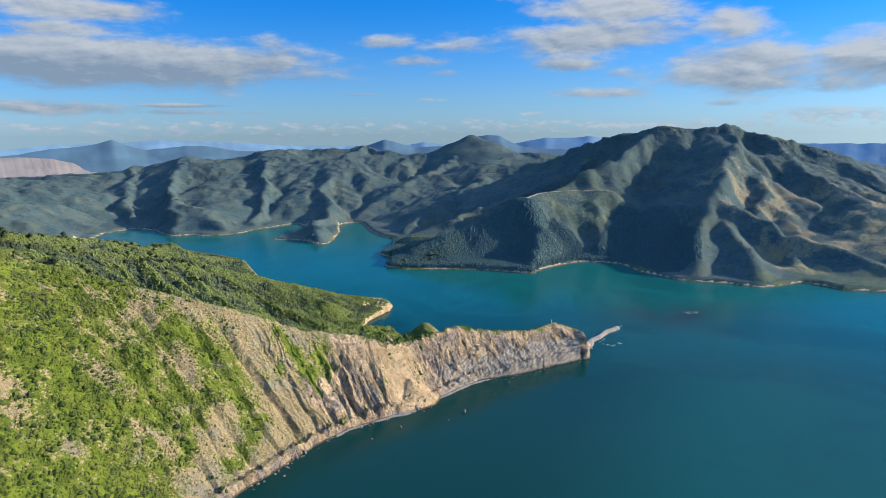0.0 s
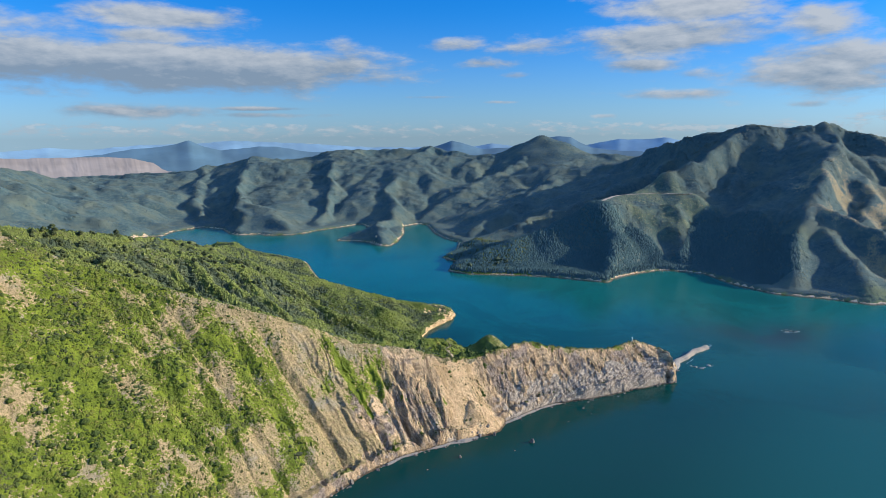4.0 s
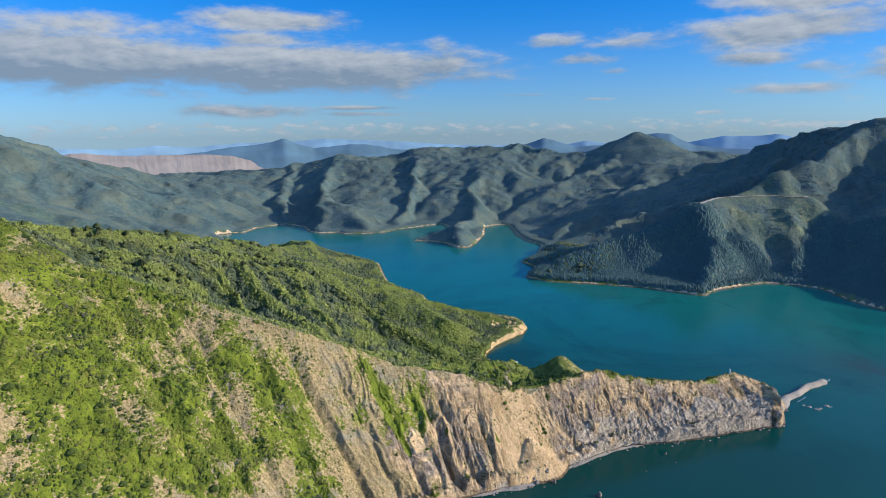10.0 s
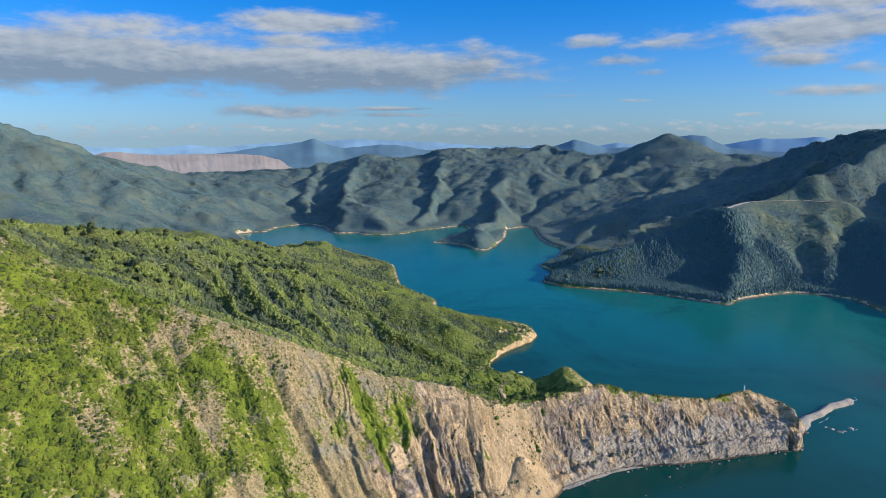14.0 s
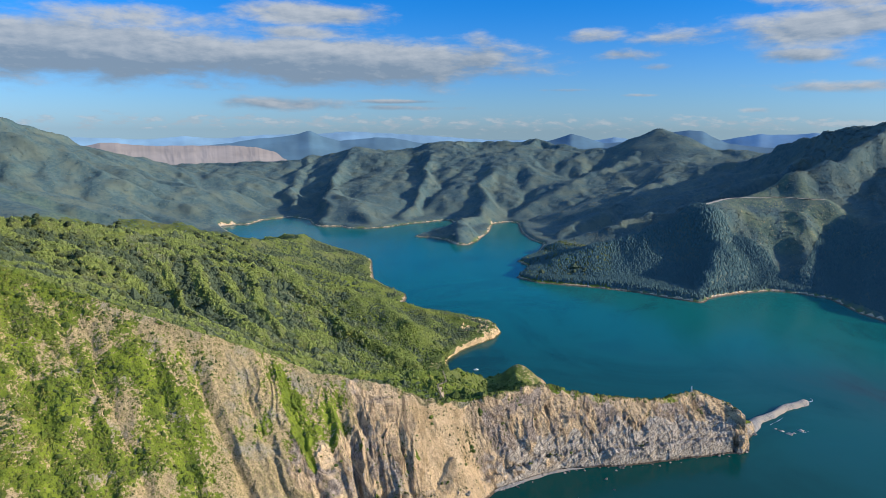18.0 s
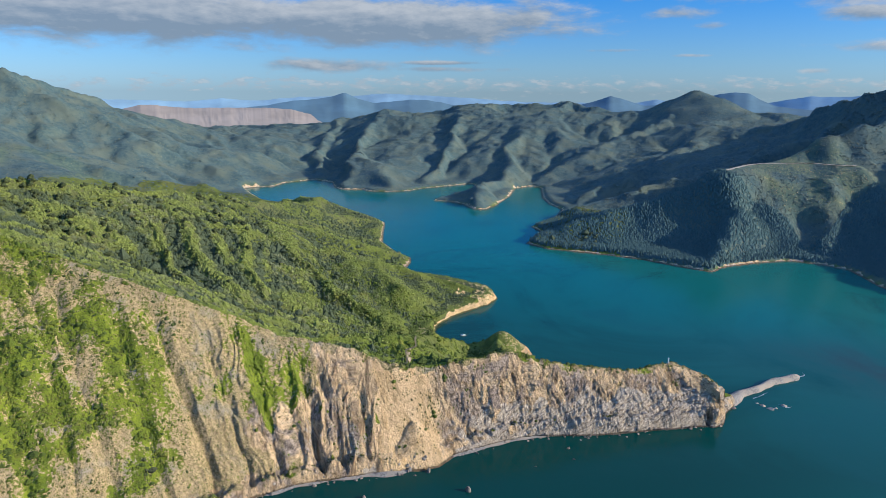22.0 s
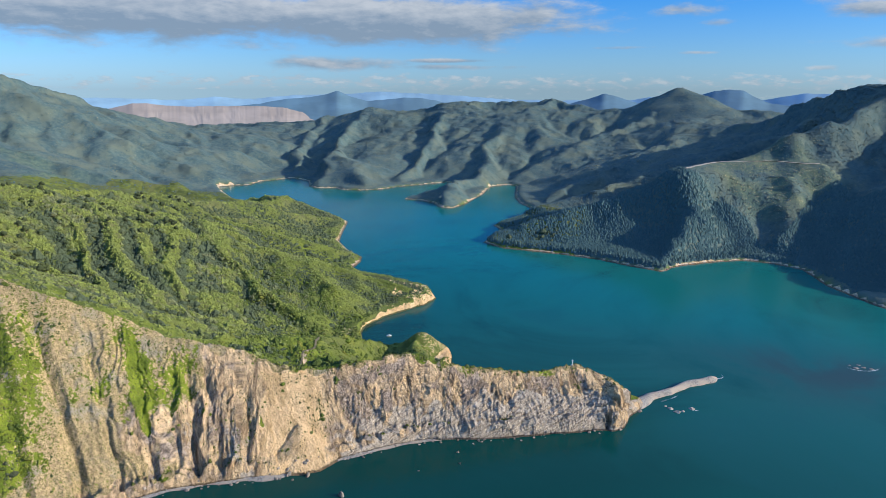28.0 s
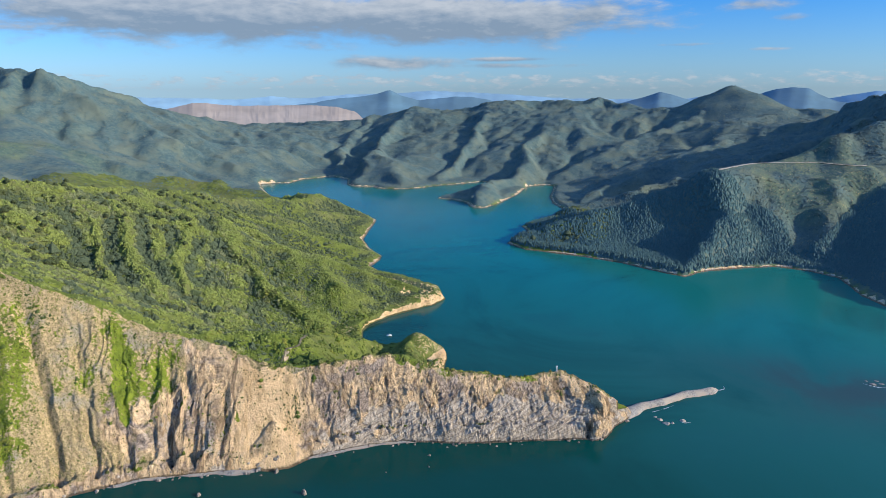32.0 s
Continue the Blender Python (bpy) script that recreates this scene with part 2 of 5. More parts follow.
HEADLAND_VALLEYS = [
    [(-370, 880, 90), (-298, 804, 82), (-278, 772, 75), (-251, 738, 64), (-212, 712, 50)],
    [(-346, 765, 110), (-320, 752, 95), (-276, 719, 79), (-248, 700, 66), (-205, 684, 55)],
    [(-397, 718, 133), (-340, 698, 104), (-279, 662, 78)],
    [(-260, 850, 62), (-220, 838, 44), (-157, 808, 22), (-112, 812, 3)],
    [(-540, 640, 140), (-552, 760, 104), (-575, 900, 66), (-590, 1050, 44), (-680, 1220, 34), (-760, 1340, 14)],
    [(-760, 560, 150), (-740, 800, 90), (-760, 1050, 44), (-780, 1250, 16), (-790, 1440, 1)],
    [(-400, 610, 128), (-300, 630, 98), (-220, 672, 62), (-160, 730, 30), (-124, 775, 12), (-108, 812, 1)],
    [(-22, 668, 34), (-30, 700, 20), (-38, 740, 8), (-42, 775, 3)],
    [(36, 705, 28), (40, 725, 12), (44, 738, 2)],
    [(92, 725, 22), (92, 745, 8)],
    [(-132, 668, 46), (-110, 712, 30), (-92, 760, 10), (-84, 782, 1)],
    [(-390, 850, 100), (-310, 925, 46), (-240, 985, 14), (-200, 1003, 1)],
    [(-420, 1040, 62), (-370, 1110, 26), (-330, 1165, 2)],
]
INLAND_RIDGES = [
    [(-2400, 1500, 342), (-2100, 1480, 332), (-1850, 1480, 322), (-1690, 1440, 318), (-1569, 1450, 311), (-1600, 1600, 275), (-1592, 1762, 231), (-1720, 2000, 160), (-1850, 2300, 122), (-1770, 2600, 110), (-1480, 2610, 122),
     (-1218, 2600, 142), (-1020, 2560, 184), (-860, 2590, 178), (-690, 2620, 208), (-450, 2680, 218), (-314, 2702, 231), (-130, 2660, 182), (0, 2640, 196), (122, 2643, 249), (270, 2640, 192), (480, 2560, 184)],
    [(-1569, 1450, 305), (-1350, 1520, 190), (-1150, 1570, 96), (-1039, 1599, 61), (-940, 1640, 10)],
    [(-1592, 1762, 219), (-1300, 1790, 120), (-1050, 1780, 52), (-925, 1760, 6)],
    [(-1690, 1440, 310), (-1500, 1250, 220), (-1250, 1230, 130), (-1000, 1330, 66), (-800, 1410, 22), (-680, 1420, 6)],
    [(-1218, 2600, 155), (-1120, 2300, 108), (-1000, 2050, 66), (-890, 1860, 8)],
    [(-1020, 2560, 190), (-930, 2250, 126), (-820, 1960, 78), (-740, 1780, 44), (-708, 1690, 6)],
    [(-820, 1960, 78), (-690, 1860, 58), (-612, 1740, 36), (-596, 1692, 6)],
    [(-690, 2620, 208), (-640, 2350, 150), (-570, 2100, 92), (-545, 1920, 46), (-528, 1790, 8)],
    [(-314, 2702, 231), (-400, 2400, 150), (-390, 2150, 104), (-360, 1990, 58), (-345, 1830, 34), (-335, 1690, 40), (-312, 1580, 36), (-298, 1535, 8)],
    [(-335, 1690, 40), (-390, 1630, 20), (-424, 1610, 3)],
    [(122, 2643, 249), (20, 2430, 168), (-120, 2200, 100), (-220, 2030, 46), (-266, 1935, 5)],
]
EAST_RIDGES = [
    [(797, 1800, 287), (690, 1795, 268), (590, 1785, 279), (490, 1830, 262), (430, 1960, 240), (390, 2100, 198), (300, 2200, 172), (160, 2180, 135), (30, 2100, 84), (-90, 2060, 60), (-175, 2010, 30), (-236, 1920, 4)],
    [(797, 1800, 293), (892, 1800, 270), (1004, 1800, 228), (1115, 1790, 197), (1224, 1790, 162), (1500, 1800, 90)],
    [(590, 1785, 279), (470, 1690, 225), (350, 1590, 183), (270, 1500, 154), (182, 1422, 122), (100, 1370, 90), (20, 1330, 58), (-60, 1290, 34), (-112, 1256, 8)],
    [(350, 1590, 183), (345, 1480, 125), (330, 1390, 66), (318, 1330, 32)],
    [(182, 1422, 118), (210, 1340, 72), (190, 1250, 40), (174, 1180, 8)],
    [(160, 2180, 135), (60, 1950, 92), (-30, 1760, 56), (-100, 1660, 26), (-118, 1610, 4)],
    [(470, 1850, 235), (330, 1765, 158), (200, 1690, 112), (80, 1600, 78), (-20, 1535, 48), (-90, 1505, 24), (-118, 1490, 4)],
    [(20, 1330, 58), (-50, 1350, 36), (-138, 1393, 4)],
    [(797, 1800, 287), (720, 1620, 228), (640, 1470, 172), (578, 1395, 126), (520, 1290, 84), (470, 1180, 52), (440, 1105, 16), (425, 1100, 5)],
    [(578, 1395, 124), (640, 1300, 100), (690, 1220, 66), (760, 1140, 36), (800, 1010, 8)],
    [(578, 1300, 84), (560, 1180, 54), (545, 1100, 30), (530, 1050, 6)],
    [(892, 1800, 255), (900, 1600, 170), (930, 1400, 104), (950, 1200, 56), (960, 1000, 10)],
]
# the ground falls away behind the inland crest
BEYOND = [[(-2590, 2000, 40), (-2150, 2300, 20), (-2050, 2880, 14), (-1200, 2960, 14), (-500, 3000, 14), (300, 2980, 14), (900, 2960, 14), (1700, 2900, 14)],
          [(-2590, 3300, 14), (1700, 3300, 14)]]
EAST_VALLEYS = [
    [(520, 1640, 176), (430, 1480, 92), (372, 1370, 36), (330, 1290, 4)],
    [(760, 1560, 170), (700, 1400, 92), (660, 1200, 36), (625, 1085, 3)],
    [(400, 1715, 150), (258, 1645, 84), (178, 1565, 58), (98, 1485, 36), (30, 1442, 22), (-60, 1440, 12), (-122, 1440, 1)],
    [(330, 1980, 120), (150, 1830, 62), (30, 1700, 34), (-80, 1600, 10)],
]


# gullies down the sea face: run along the coast at the foot, lean, half width, depth
GULLIES = [(398, -0.05, 7, 4), (418, 0.0, 5, 3), (436, 0.05, 6, 4), (462, 0.0, 6, 4), (489, 0.05, 6, 7), (508, 0.1, 5, 5), (526, 0.0, 6, 5), (537, 0.1, 4, 3), (548, 0.1, 6, 7), (563, 0.15, 5, 6), (578, 0.05, 5, 5), (652, -0.15, 5, 3), (668, -0.1, 4, 3), (760, -0.25, 4, 2)]


ROAD = [(179.5, 1387), (202.5, 1438), (234.2, 1493), (285, 1516), (326.5, 1536), (366, 1520), (393.5, 1524)]
ROAD_RUN = [0, 56, 119, 175, 221, 264, 292]
ROAD_LEVEL = [119, 120.5, 122.3, 123.3, 123.3, 123, 123]


def inside(poly, x, y):
    """Even-odd rule over arrays."""
    hit = np.zeros(x.shape, bool)
    for (xa, ya), (xb, yb) in zip(poly, np.roll(poly, -1, 0)):
        if ya != yb:
            hit ^= ((ya > y) != (yb > y)) & (x < (xb - xa) * (y - ya) / (yb - ya) + xa)
    return hit


def erode(z, fixed, rounds, strength, blur):
    """Running water: each cell drains to its lowest neighbour and is worn down by what flows through it."""
    h, w = z.shape
    around = [(-1, -1), (-1, 0), (-1, 1), (0, -1), (0, 1), (1, -1), (1, 0), (1, 1)]
    ids = np.arange(h * w).reshape(h, w)
    held = fixed.ravel().tolist()
    for _ in range(rounds):
        p, q = np.pad(z, 1, mode="edge"), np.pad(ids, 1, mode="edge")
        drops = np.stack([(z - p[1 + i : 1 + i + h, 1 + j : 1 + j + w]) / math.hypot(i, j) for i, j in around])
        best = drops.argmax(0)
        down = np.stack([q[1 + i : 1 + i + h, 1 + j : 1 + j + w] for i, j in around])
        rcv = np.take_along_axis(down, best[None], 0)[0]
        rcv = np.where(drops.max(0) > 0, rcv, ids).ravel().tolist()
        order = np.argsort(z.ravel(), kind="stable").tolist()
        flow = [1.0] * (h * w)
        for i in reversed(order):
            if rcv[i] != i:
                flow[rcv[i]] += flow[i]
        wear = (strength * np.sqrt(np.minimum(flow, 900.0))).tolist()
        flat = z.ravel().tolist()
        for i in order:
            if not held[i] and flat[i] > 0 and rcv[i] != i:
                flat[i] = (flat[i] + wear[i] * flat[rcv[i]]) / (1 + wear[i])
        z = np.array(flat).reshape(h, w)
        p = np.pad(z, 1, mode="edge")
        soft = 0.25 * (p[:-2, 1:-1] + p[2:, 1:-1] + p[1:-1, :-2] + p[1:-1, 2:])
        z = np.where(fixed, z, z + blur * (soft - z))
    return z


class Field:
    """Heights on a grid: crests, valley floors and the sea are given, the slopes hang between them."""

    def __init__(self, x0, x1, y0, y1, cell, lines, levels=4, rim=None, rough=24.0, grain=300.0, rounds=14, wear=0.05, blur=0.2, ease=None):
        self.x0, self.y0, self.cell = x0, y0, cell
        guess = None
        for level in range(levels, -1, -1):
            c = cell * 2**level
            xs, ys = np.arange(x0, x1 + c, c), np.arange(y0, y1 + c, c)
            gx, gy = np.meshgrid(xs, ys)
            z = np.zeros(gx.shape) if guess is None else self.read(guess, gx, gy)
            fixed = ~inside(COAST, gx, gy)
            z[fixed] = -5.0
            for line in lines:
                for (ax, ay, az), (bx, by, bz) in zip(line, line[1:]):
                    k = np.linspace(0, 1, int(math.hypot(bx - ax, by - ay) / c * 2) + 2)
                    i = np.rint((ay + k * (by - ay) - y0) / c).astype(int)
                    j = np.rint((ax + k * (bx - ax) - x0) / c).astype(int)
                    ok = (i >= 0) & (j >= 0) & (i < z.shape[0]) & (j < z.shape[1])
                    z[i[ok], j[ok]] = (az + k * (bz - az))[ok]
                    fixed[i[ok], j[ok]] = True
            if rim is not None:
                edge = np.zeros(z.shape, bool)
                edge[[0, -1]] = edge[:, [0, -1]] = True
                z[edge & ~fixed] = rim(gx, gy)[edge & ~fixed]
                fixed |= edge
            kept = z.copy()
            for _ in range(260 if level else 120):
                p = np.pad(z, 1, mode="edge")
                z = np.where(fixed, kept, 0.25 * (p[:-2, 1:-1] + p[2:, 1:-1] + p[1:-1, :-2] + p[1:-1, 2:]))
            guess = (x0, y0, c, z)
        lift = np.clip(z / 30, 0, 1)
        calm = ease(gx, gy) if ease else np.ones(z.shape)
        z = np.where(fixed, z, z + calm * lift * rough * np.minimum(fbm(gx / grain, gy / grain, 4, 70) - 0.5, 0.1))
        z = erode(z, fixed, rounds, wear * calm.ravel(), blur)
        # a finer, rounded grid
        half = cell / 2
        xs, ys = np.arange(x0, x1, half), np.arange(y0, y1, half)
        gx, gy = np.meshgrid(xs, ys)
        z = self.read((x0, y0, cell, z), gx, gy)
        for _ in range(5 if cell > 5 else 1):
            p = np.pad(z, 1, mode="edge")
            z = 0.5 * z + 0.125 * (p[:-2, 1:-1] + p[2:, 1:-1] + p[1:-1, :-2] + p[1:-1, 2:])
        if ease:
            calm = ease(gx, gy) >= 1
            for _ in range(18):
                p = np.pad(z, 1, mode="edge")
                z = np.where(calm, 0.5 * z + 0.125 * (p[:-2, 1:-1] + p[2:, 1:-1] + p[1:-1, :-2] + p[1:-1, 2:]), z)
        guess = (x0, y0, half, z)
        self.grid = guess

    @staticmethod
    def read(grid, x, y):
        x0, y0, c, z = grid
        fx, fy = np.clip((x - x0) / c, 0, z.shape[1] - 1.001), np.clip((y - y0) / c, 0, z.shape[0] - 1.001)
        j, i = fx.astype(int), fy.astype(int)
        u, v = fx - j, fy - i
        return (z[i, j] * (1 - u) + z[i, j + 1] * u) * (1 - v) + (z[i + 1, j] * (1 - u) + z[i + 1, j + 1] * u) * v

    def __call__(self, x, y):
        return self.read(self.grid, x, y)


def along(line, x, y):
    """Distance to a polyline, and how far along it the nearest point lies."""
    best, where, run = np.full(x.shape, 1e9), np.zeros(x.shape), 0.0
    for (ax, ay), (bx, by) in zip(line, line[1:]):
        dx, dy = bx - ax, by - ay
        size = math.hypot(dx, dy)
        k = np.clip(((x - ax) * dx + (y - ay) * dy) / size**2, 0, 1)
        d = np.hypot(x - ax - k * dx, y - ay - k * dy)
        near = d < best
        best, where, run = np.where(near, d, best), np.where(near, run + k * size, where), run + size
    return best, where


CREST = [(p[0], p[1]) for p in HEADLAND_RIDGES[0]]


def step(lo, hi, x):
    k = np.clip((x - lo) / (hi - lo), 0, 1)
    return k * k * (3 - 2 * k)


def seaward(x, y):
    """1 on the sea face of the headland, 0 behind its crest, and the run along the coast and the distance from it."""
    d, s = along(SEA_CLIFF, x, y)
    dc, _ = along(CREST, x, y)
    line = np.array([(-900, 0)] + CREST[::-1] + [(230, 760), (230, 0)], float)
    return inside(line, x, y), s, d, dc


wide_field = Field(-2600, 1760, 0, 3400, 14, HEADLAND_RIDGES + HEADLAND_VALLEYS + INLAND_RIDGES + EAST_RIDGES + EAST_VALLEYS + BEYOND, rough=30.0, grain=260.0, rounds=16, wear=0.04, blur=0.16)
near_field = Field(-600, 300, 160, 1000, 3, HEADLAND_RIDGES + HEADLAND_VALLEYS, levels=3, rim=wide_field, rough=10.0, grain=90.0, rounds=12, wear=0.042, blur=0.18, ease=lambda x, y: np.where(seaward(x, y)[0], 0.22 - 0.20 * step(260, 190, 0.74 * x + 0.67 * y), 1.0))


def land(x, y):
    """Height of the bare ground."""
    edge = np.minimum(np.minimum(x + 590, 290 - x), np.minimum(y - 170, 990 - y))
    w = step(0, 40, edge)
    face, s, d, dc = seaward(x, y)
    # lines wander: no crest or gully runs straight
    loose = np.where(face, 0.0, np.clip(dc / 60, 0, 1)) * step(0, 30, edge)
    nx, ny = x + loose * 9 * perlin(x / 42, y / 42, 45), y + loose * 9 * perlin(x / 42, y / 42, 46)
    roam = step(1050, 1500, y)
    fx, fy = x + roam * (22 * perlin(x / 130, y / 130, 47) + 8 * perlin(x / 50, y / 50, 48)), y + roam * (22 * perlin(x / 130, y / 130, 49) + 8 * perlin(x / 50, y / 50, 51))
    z = wide_field(fx, fy) * (1 - w) + near_field(nx, ny) * w
    low = z < 14
    off, _ = along(COAST, x[low], y[low])
    off = off + 1.5 * perlin(x[low] / 13, y[low] / 13, 26)
    on = inside(COAST, x[low], y[low])
    bluff = step(-250, -190, x[low]) * step(1000, 985, y[low]) * step(900, 912, y[low])
    steep = 0.5 + 0.9 * w[low] + 0.5 * bluff
    z[low] = np.where(on, np.maximum(z[low] * np.clip(off / 12, 0, 1), np.minimum(steep * off, 7 + 3 * bluff) - 0.4), -np.minimum(0.5 * off + 0.4, 5))
    lift = np.clip(z / 30, 0, 1)
    far = step(900, 1500, y)
    wx, wy = x + 20 * perlin(x / 120, y / 120, 40), y + 20 * perlin(x / 120, y / 120, 41)
    hill = np.clip(z / 70, 0, 1) * far
    z = z + hill * (3.0 * (ridged(wx / 120, wy / 120, 2, 6) - 0.7) + 3.0 * (ridged(wx / 46, wy / 46, 2, 7) - 0.7) + 1.6 * (ridged(x / 21, y / 21, 2, 8) - 0.7))
    z = z + np.where(face, 0, (1 - far) * lift * (1.6 * ridged(wx / 30, wy / 30, 2, 11) - 0.6))
    # one far summit stands out as a pointed cone
    z = np.where(y > 2300, np.maximum(z, 264 - 0.46 * np.sqrt((x - 122 + 0.3 * (y - 2643)) ** 2 + (y - 2643) ** 2 + 20**2) + 8 * perlin(x / 80, y / 80, 42)), z)
    # the far road is benched into its hillside
    by_road = (x > 90) & (x < 480) & (y > 1270) & (y < 1640)
    off, run = along(ROAD, x[by_road], y[by_road])
    level = np.interp(run, ROAD_RUN, ROAD_LEVEL)
    z[by_road] += (level - z[by_road]) * step(48, 5, off)
    below = np.interp(x[by_road], [p[0] for p in ROAD], [p[1] for p in ROAD]) > y[by_road]
    z[by_road] = np.where(below & (off < 90), np.minimum(z[by_road], level - 0.42 * np.maximum(off - 3, 0) * step(90, 50, off) + 60 * step(50, 90, off)), z[by_road])
    # towards the tip the cliff stands steeper at its foot
    c = x * 0.74 + y * 0.67
    part_up = np.clip(d / (d + dc + 0.1), 0.08, 1)
    z = np.where(face & (z > 0.5), z * part_up ** (-0.30 * step(400, 500, c)), z)
    # the sea face: sharp buttresses and gullies that run down to the water, broken across by joints
    body = np.clip(d / 6, 0, 1) * np.clip(dc / 14, 0, 1)
    bend = s + 13 * perlin(x / 60, y / 60, 21) + 5.0 * perlin(x / 19, y / 19, 20) + 2.0 * perlin(x / 7, y / 7, 19)
    rocky = step(190, 290, c + 25 * perlin(x / 60, y / 60, 28))
    rough = np.clip(0.8 + 1.2 * perlin(x / 45, y / 45, 27), 0.3, 1.3)
    sharp = 1 - 2 * np.abs(perlin(bend / 23, d / 130, 22))
    ribs = (3.0 * sharp + 1.7 * (1 - 2 * np.abs(perlin(bend / 10, d / 45, 23)))) * rough
    ribs = ribs + 1.5 * (1 - 2 * np.abs(perlin(bend / 4.6, d / 34, 24))) + 0.8 * (1 - 2 * np.abs(perlin(x / 5.5, y / 5.5, 29))) + 0.5 * (1 - 2 * np.abs(perlin(x / 2.6, y / 2.6, 25)))
    fresh = step(40, 14, np.abs(c - 374))
    z = z + np.where(face & (z > -1), body * (0.05 + (0.95 - 0.45 * step(400, 460, c)) * rocky * (1 - 0.80 * fresh)) * (ribs - 2.0), 0)
    for run, lean, wide, deep in GULLIES:
        gap = np.abs(s + lean * d - run + 2.5 * perlin(x / 12, y / 12, 18)) / (wide * (0.45 + 0.75 * np.clip(d / 60, 0, 1)))
        z = z - np.where(face & (z > 1), deep * np.clip(1 - gap, 0, 1) * np.clip(d / 10, 0, 1) * step(6, 24, dc), 0)
    z = z + lift * (0.45 + 0.35 * rocky * face) * fbm(x / 11, y / 11, 3, 30)
    z = z + np.where(face, lift * step(260, 180, c) * (4.0 * fbm(x / 48, y / 48, 2, 31) + 0.9 * fbm(x / 7, y / 7, 2, 32)) * np.clip(dc / 20, 0, 1) * np.clip(d / 20, 0, 1), 0)
    # beds stand out as ledges near the tip, and the sea has cut a slot
    ledge = z - 0.42 * s + 2.0 * perlin(x / 11, y / 11, 34)
    crag = 1.1 * perlin(ledge / 4.5, s / 20, 35) + 0.7 * perlin(ledge / 1.9, s / 9, 33) + 0.9 * (1 - 2 * np.abs(perlin(x / 7, y / 7, 36))) + 0.7 * (1 - 2 * np.abs(perlin(x / 3.2, y / 3.2, 37))) + 0.9 * np.abs(perlin(x / 15, y / 15, 38))
    z = z + np.where(face & (z > 1), body * step(395, 470, c) * (crag - 1.2), 0)
    inward = (y - 701) * 0.95 - (x - 159.5) * 0.31
    across = np.abs((x - 159.5) * 0.95 + (y - 701) * 0.31)
    slot = face & (across < 14) & (inward < 26) & (d < 32) & (z > 0.8)
    z = np.where(slot, np.minimum(z, 0.8 + np.maximum(0, np.maximum(7 * (across - 2.0 + 0.10 * inward), 2.8 * (inward - 9)))), z)
    # the cone of a landslide, and the knoll above the inner bay
    z = np.maximum(z, 21.0 - 0.72 * np.hypot(x + 32, y - 598) + 0.5 * perlin(x / 5, y / 5, 33))
    knoll = np.exp(-((((x + 22) * 0.95 + (y - 782) * 0.3) / 20) ** 2) - (((x + 22) * -0.3 + (y - 782) * 0.95) / 22) ** 2)
    z = np.where(z > 0.5, np.maximum(z, 22.5 * knoll), z)
    return z


# ---------------------------------------------------------------- materials
def material(name):
    m = bpy.data.materials.new(name)
    m.use_nodes = True
    n = Nodes(m.node_tree)
    out, bsdf = n.add("ShaderNodeOutputMaterial"), n.add("ShaderNodeBsdfPrincipled")
    n.link(bsdf.outputs[0], out.inputs[0])
    return m, n, bsdf


def rock_relief(v):
    """Pushes the rock of the sea face out and in: buttresses, joints, and beds that rise towards the tip."""
    x, y, z = v.T
    face, s, d, dc = seaward(x, y)
    c = x * 0.74 + y * 0.67
    bed = z - 0.45 * s + 3 * perlin(s / 25, z / 25, 130)
    push = 1.0 * (1 - 2 * np.abs(perlin((s + 0.5 * z) / 13, z / 40, 131))) + 0.6 * (1 - 2 * np.abs(perlin((s - 0.5 * z) / 6, z / 22, 132)))
    push = push + 0.55 * (1 - 2 * np.abs(perlin((s + 0.4 * z) / 2.6, z / 4.5, 133))) + (0.25 + 0.75 * step(380, 460, c)) * (1.1 * (1 - 2 * np.abs(perlin(bed / 5.0, s / 26, 134))) + 0.7 * (1 - 2 * np.abs(perlin(bed / 2.2, s / 12, 135))))
    fresh = step(34, 16, np.abs(c - 374))
    amount = face * (z > 0.6) * np.clip(d / 3, 0, 1) * np.clip(dc / 8, 0, 1) * step(215, 330, c + 20 * perlin(x / 30, y / 30, 136)) * (1 - 0.75 * fresh)
    return np.stack([x + 0.6 * push * amount, y - 0.8 * push * amount, z], -1)


def grid_mesh(name, xs, ys, keep, covers, mat):
    """A sheet of ground over a grid, where keep(x, y, z) holds, with its cover as a colour attribute."""
    gx, gy = np.meshgrid(xs, ys)
    gz = land(gx, gy)
    ok = keep(gx, gy, gz)
    cell = ok[:-1, :-1] | ok[1:, :-1] | ok[:-1, 1:] | ok[1:, 1:]
    ids = np.arange(gx.size).reshape(gx.shape)
    quads = np.stack([ids[:-1, :-1], ids[:-1, 1:], ids[1:, 1:], ids[1:, :-1]], -1)[cell]
    used = np.unique(quads)
    again = np.zeros(gx.size, np.int64)
    again[used] = np.arange(len(used))
    verts = np.stack([gx.ravel(), gy.ravel(), gz.ravel()], -1)[used]
    if covers is near_cover:
        verts = rock_relief(verts)
    run, off = verts[:, 1] * 0.7 + verts[:, 0] * 0.7, verts[:, 2] * 1.3
    if covers is near_cover:
        d, r = along(SEA_CLIFF, verts[:, 0], verts[:, 1])
        face = seaward(verts[:, 0], verts[:, 1])[0]
        run, off = np.where(face, r, run), np.where(face, d, off)
    return sheet(name, verts, again[quads], mat, covers(verts), covers is not near_cover, np.stack([run, off, verts[:, 2]], -1))


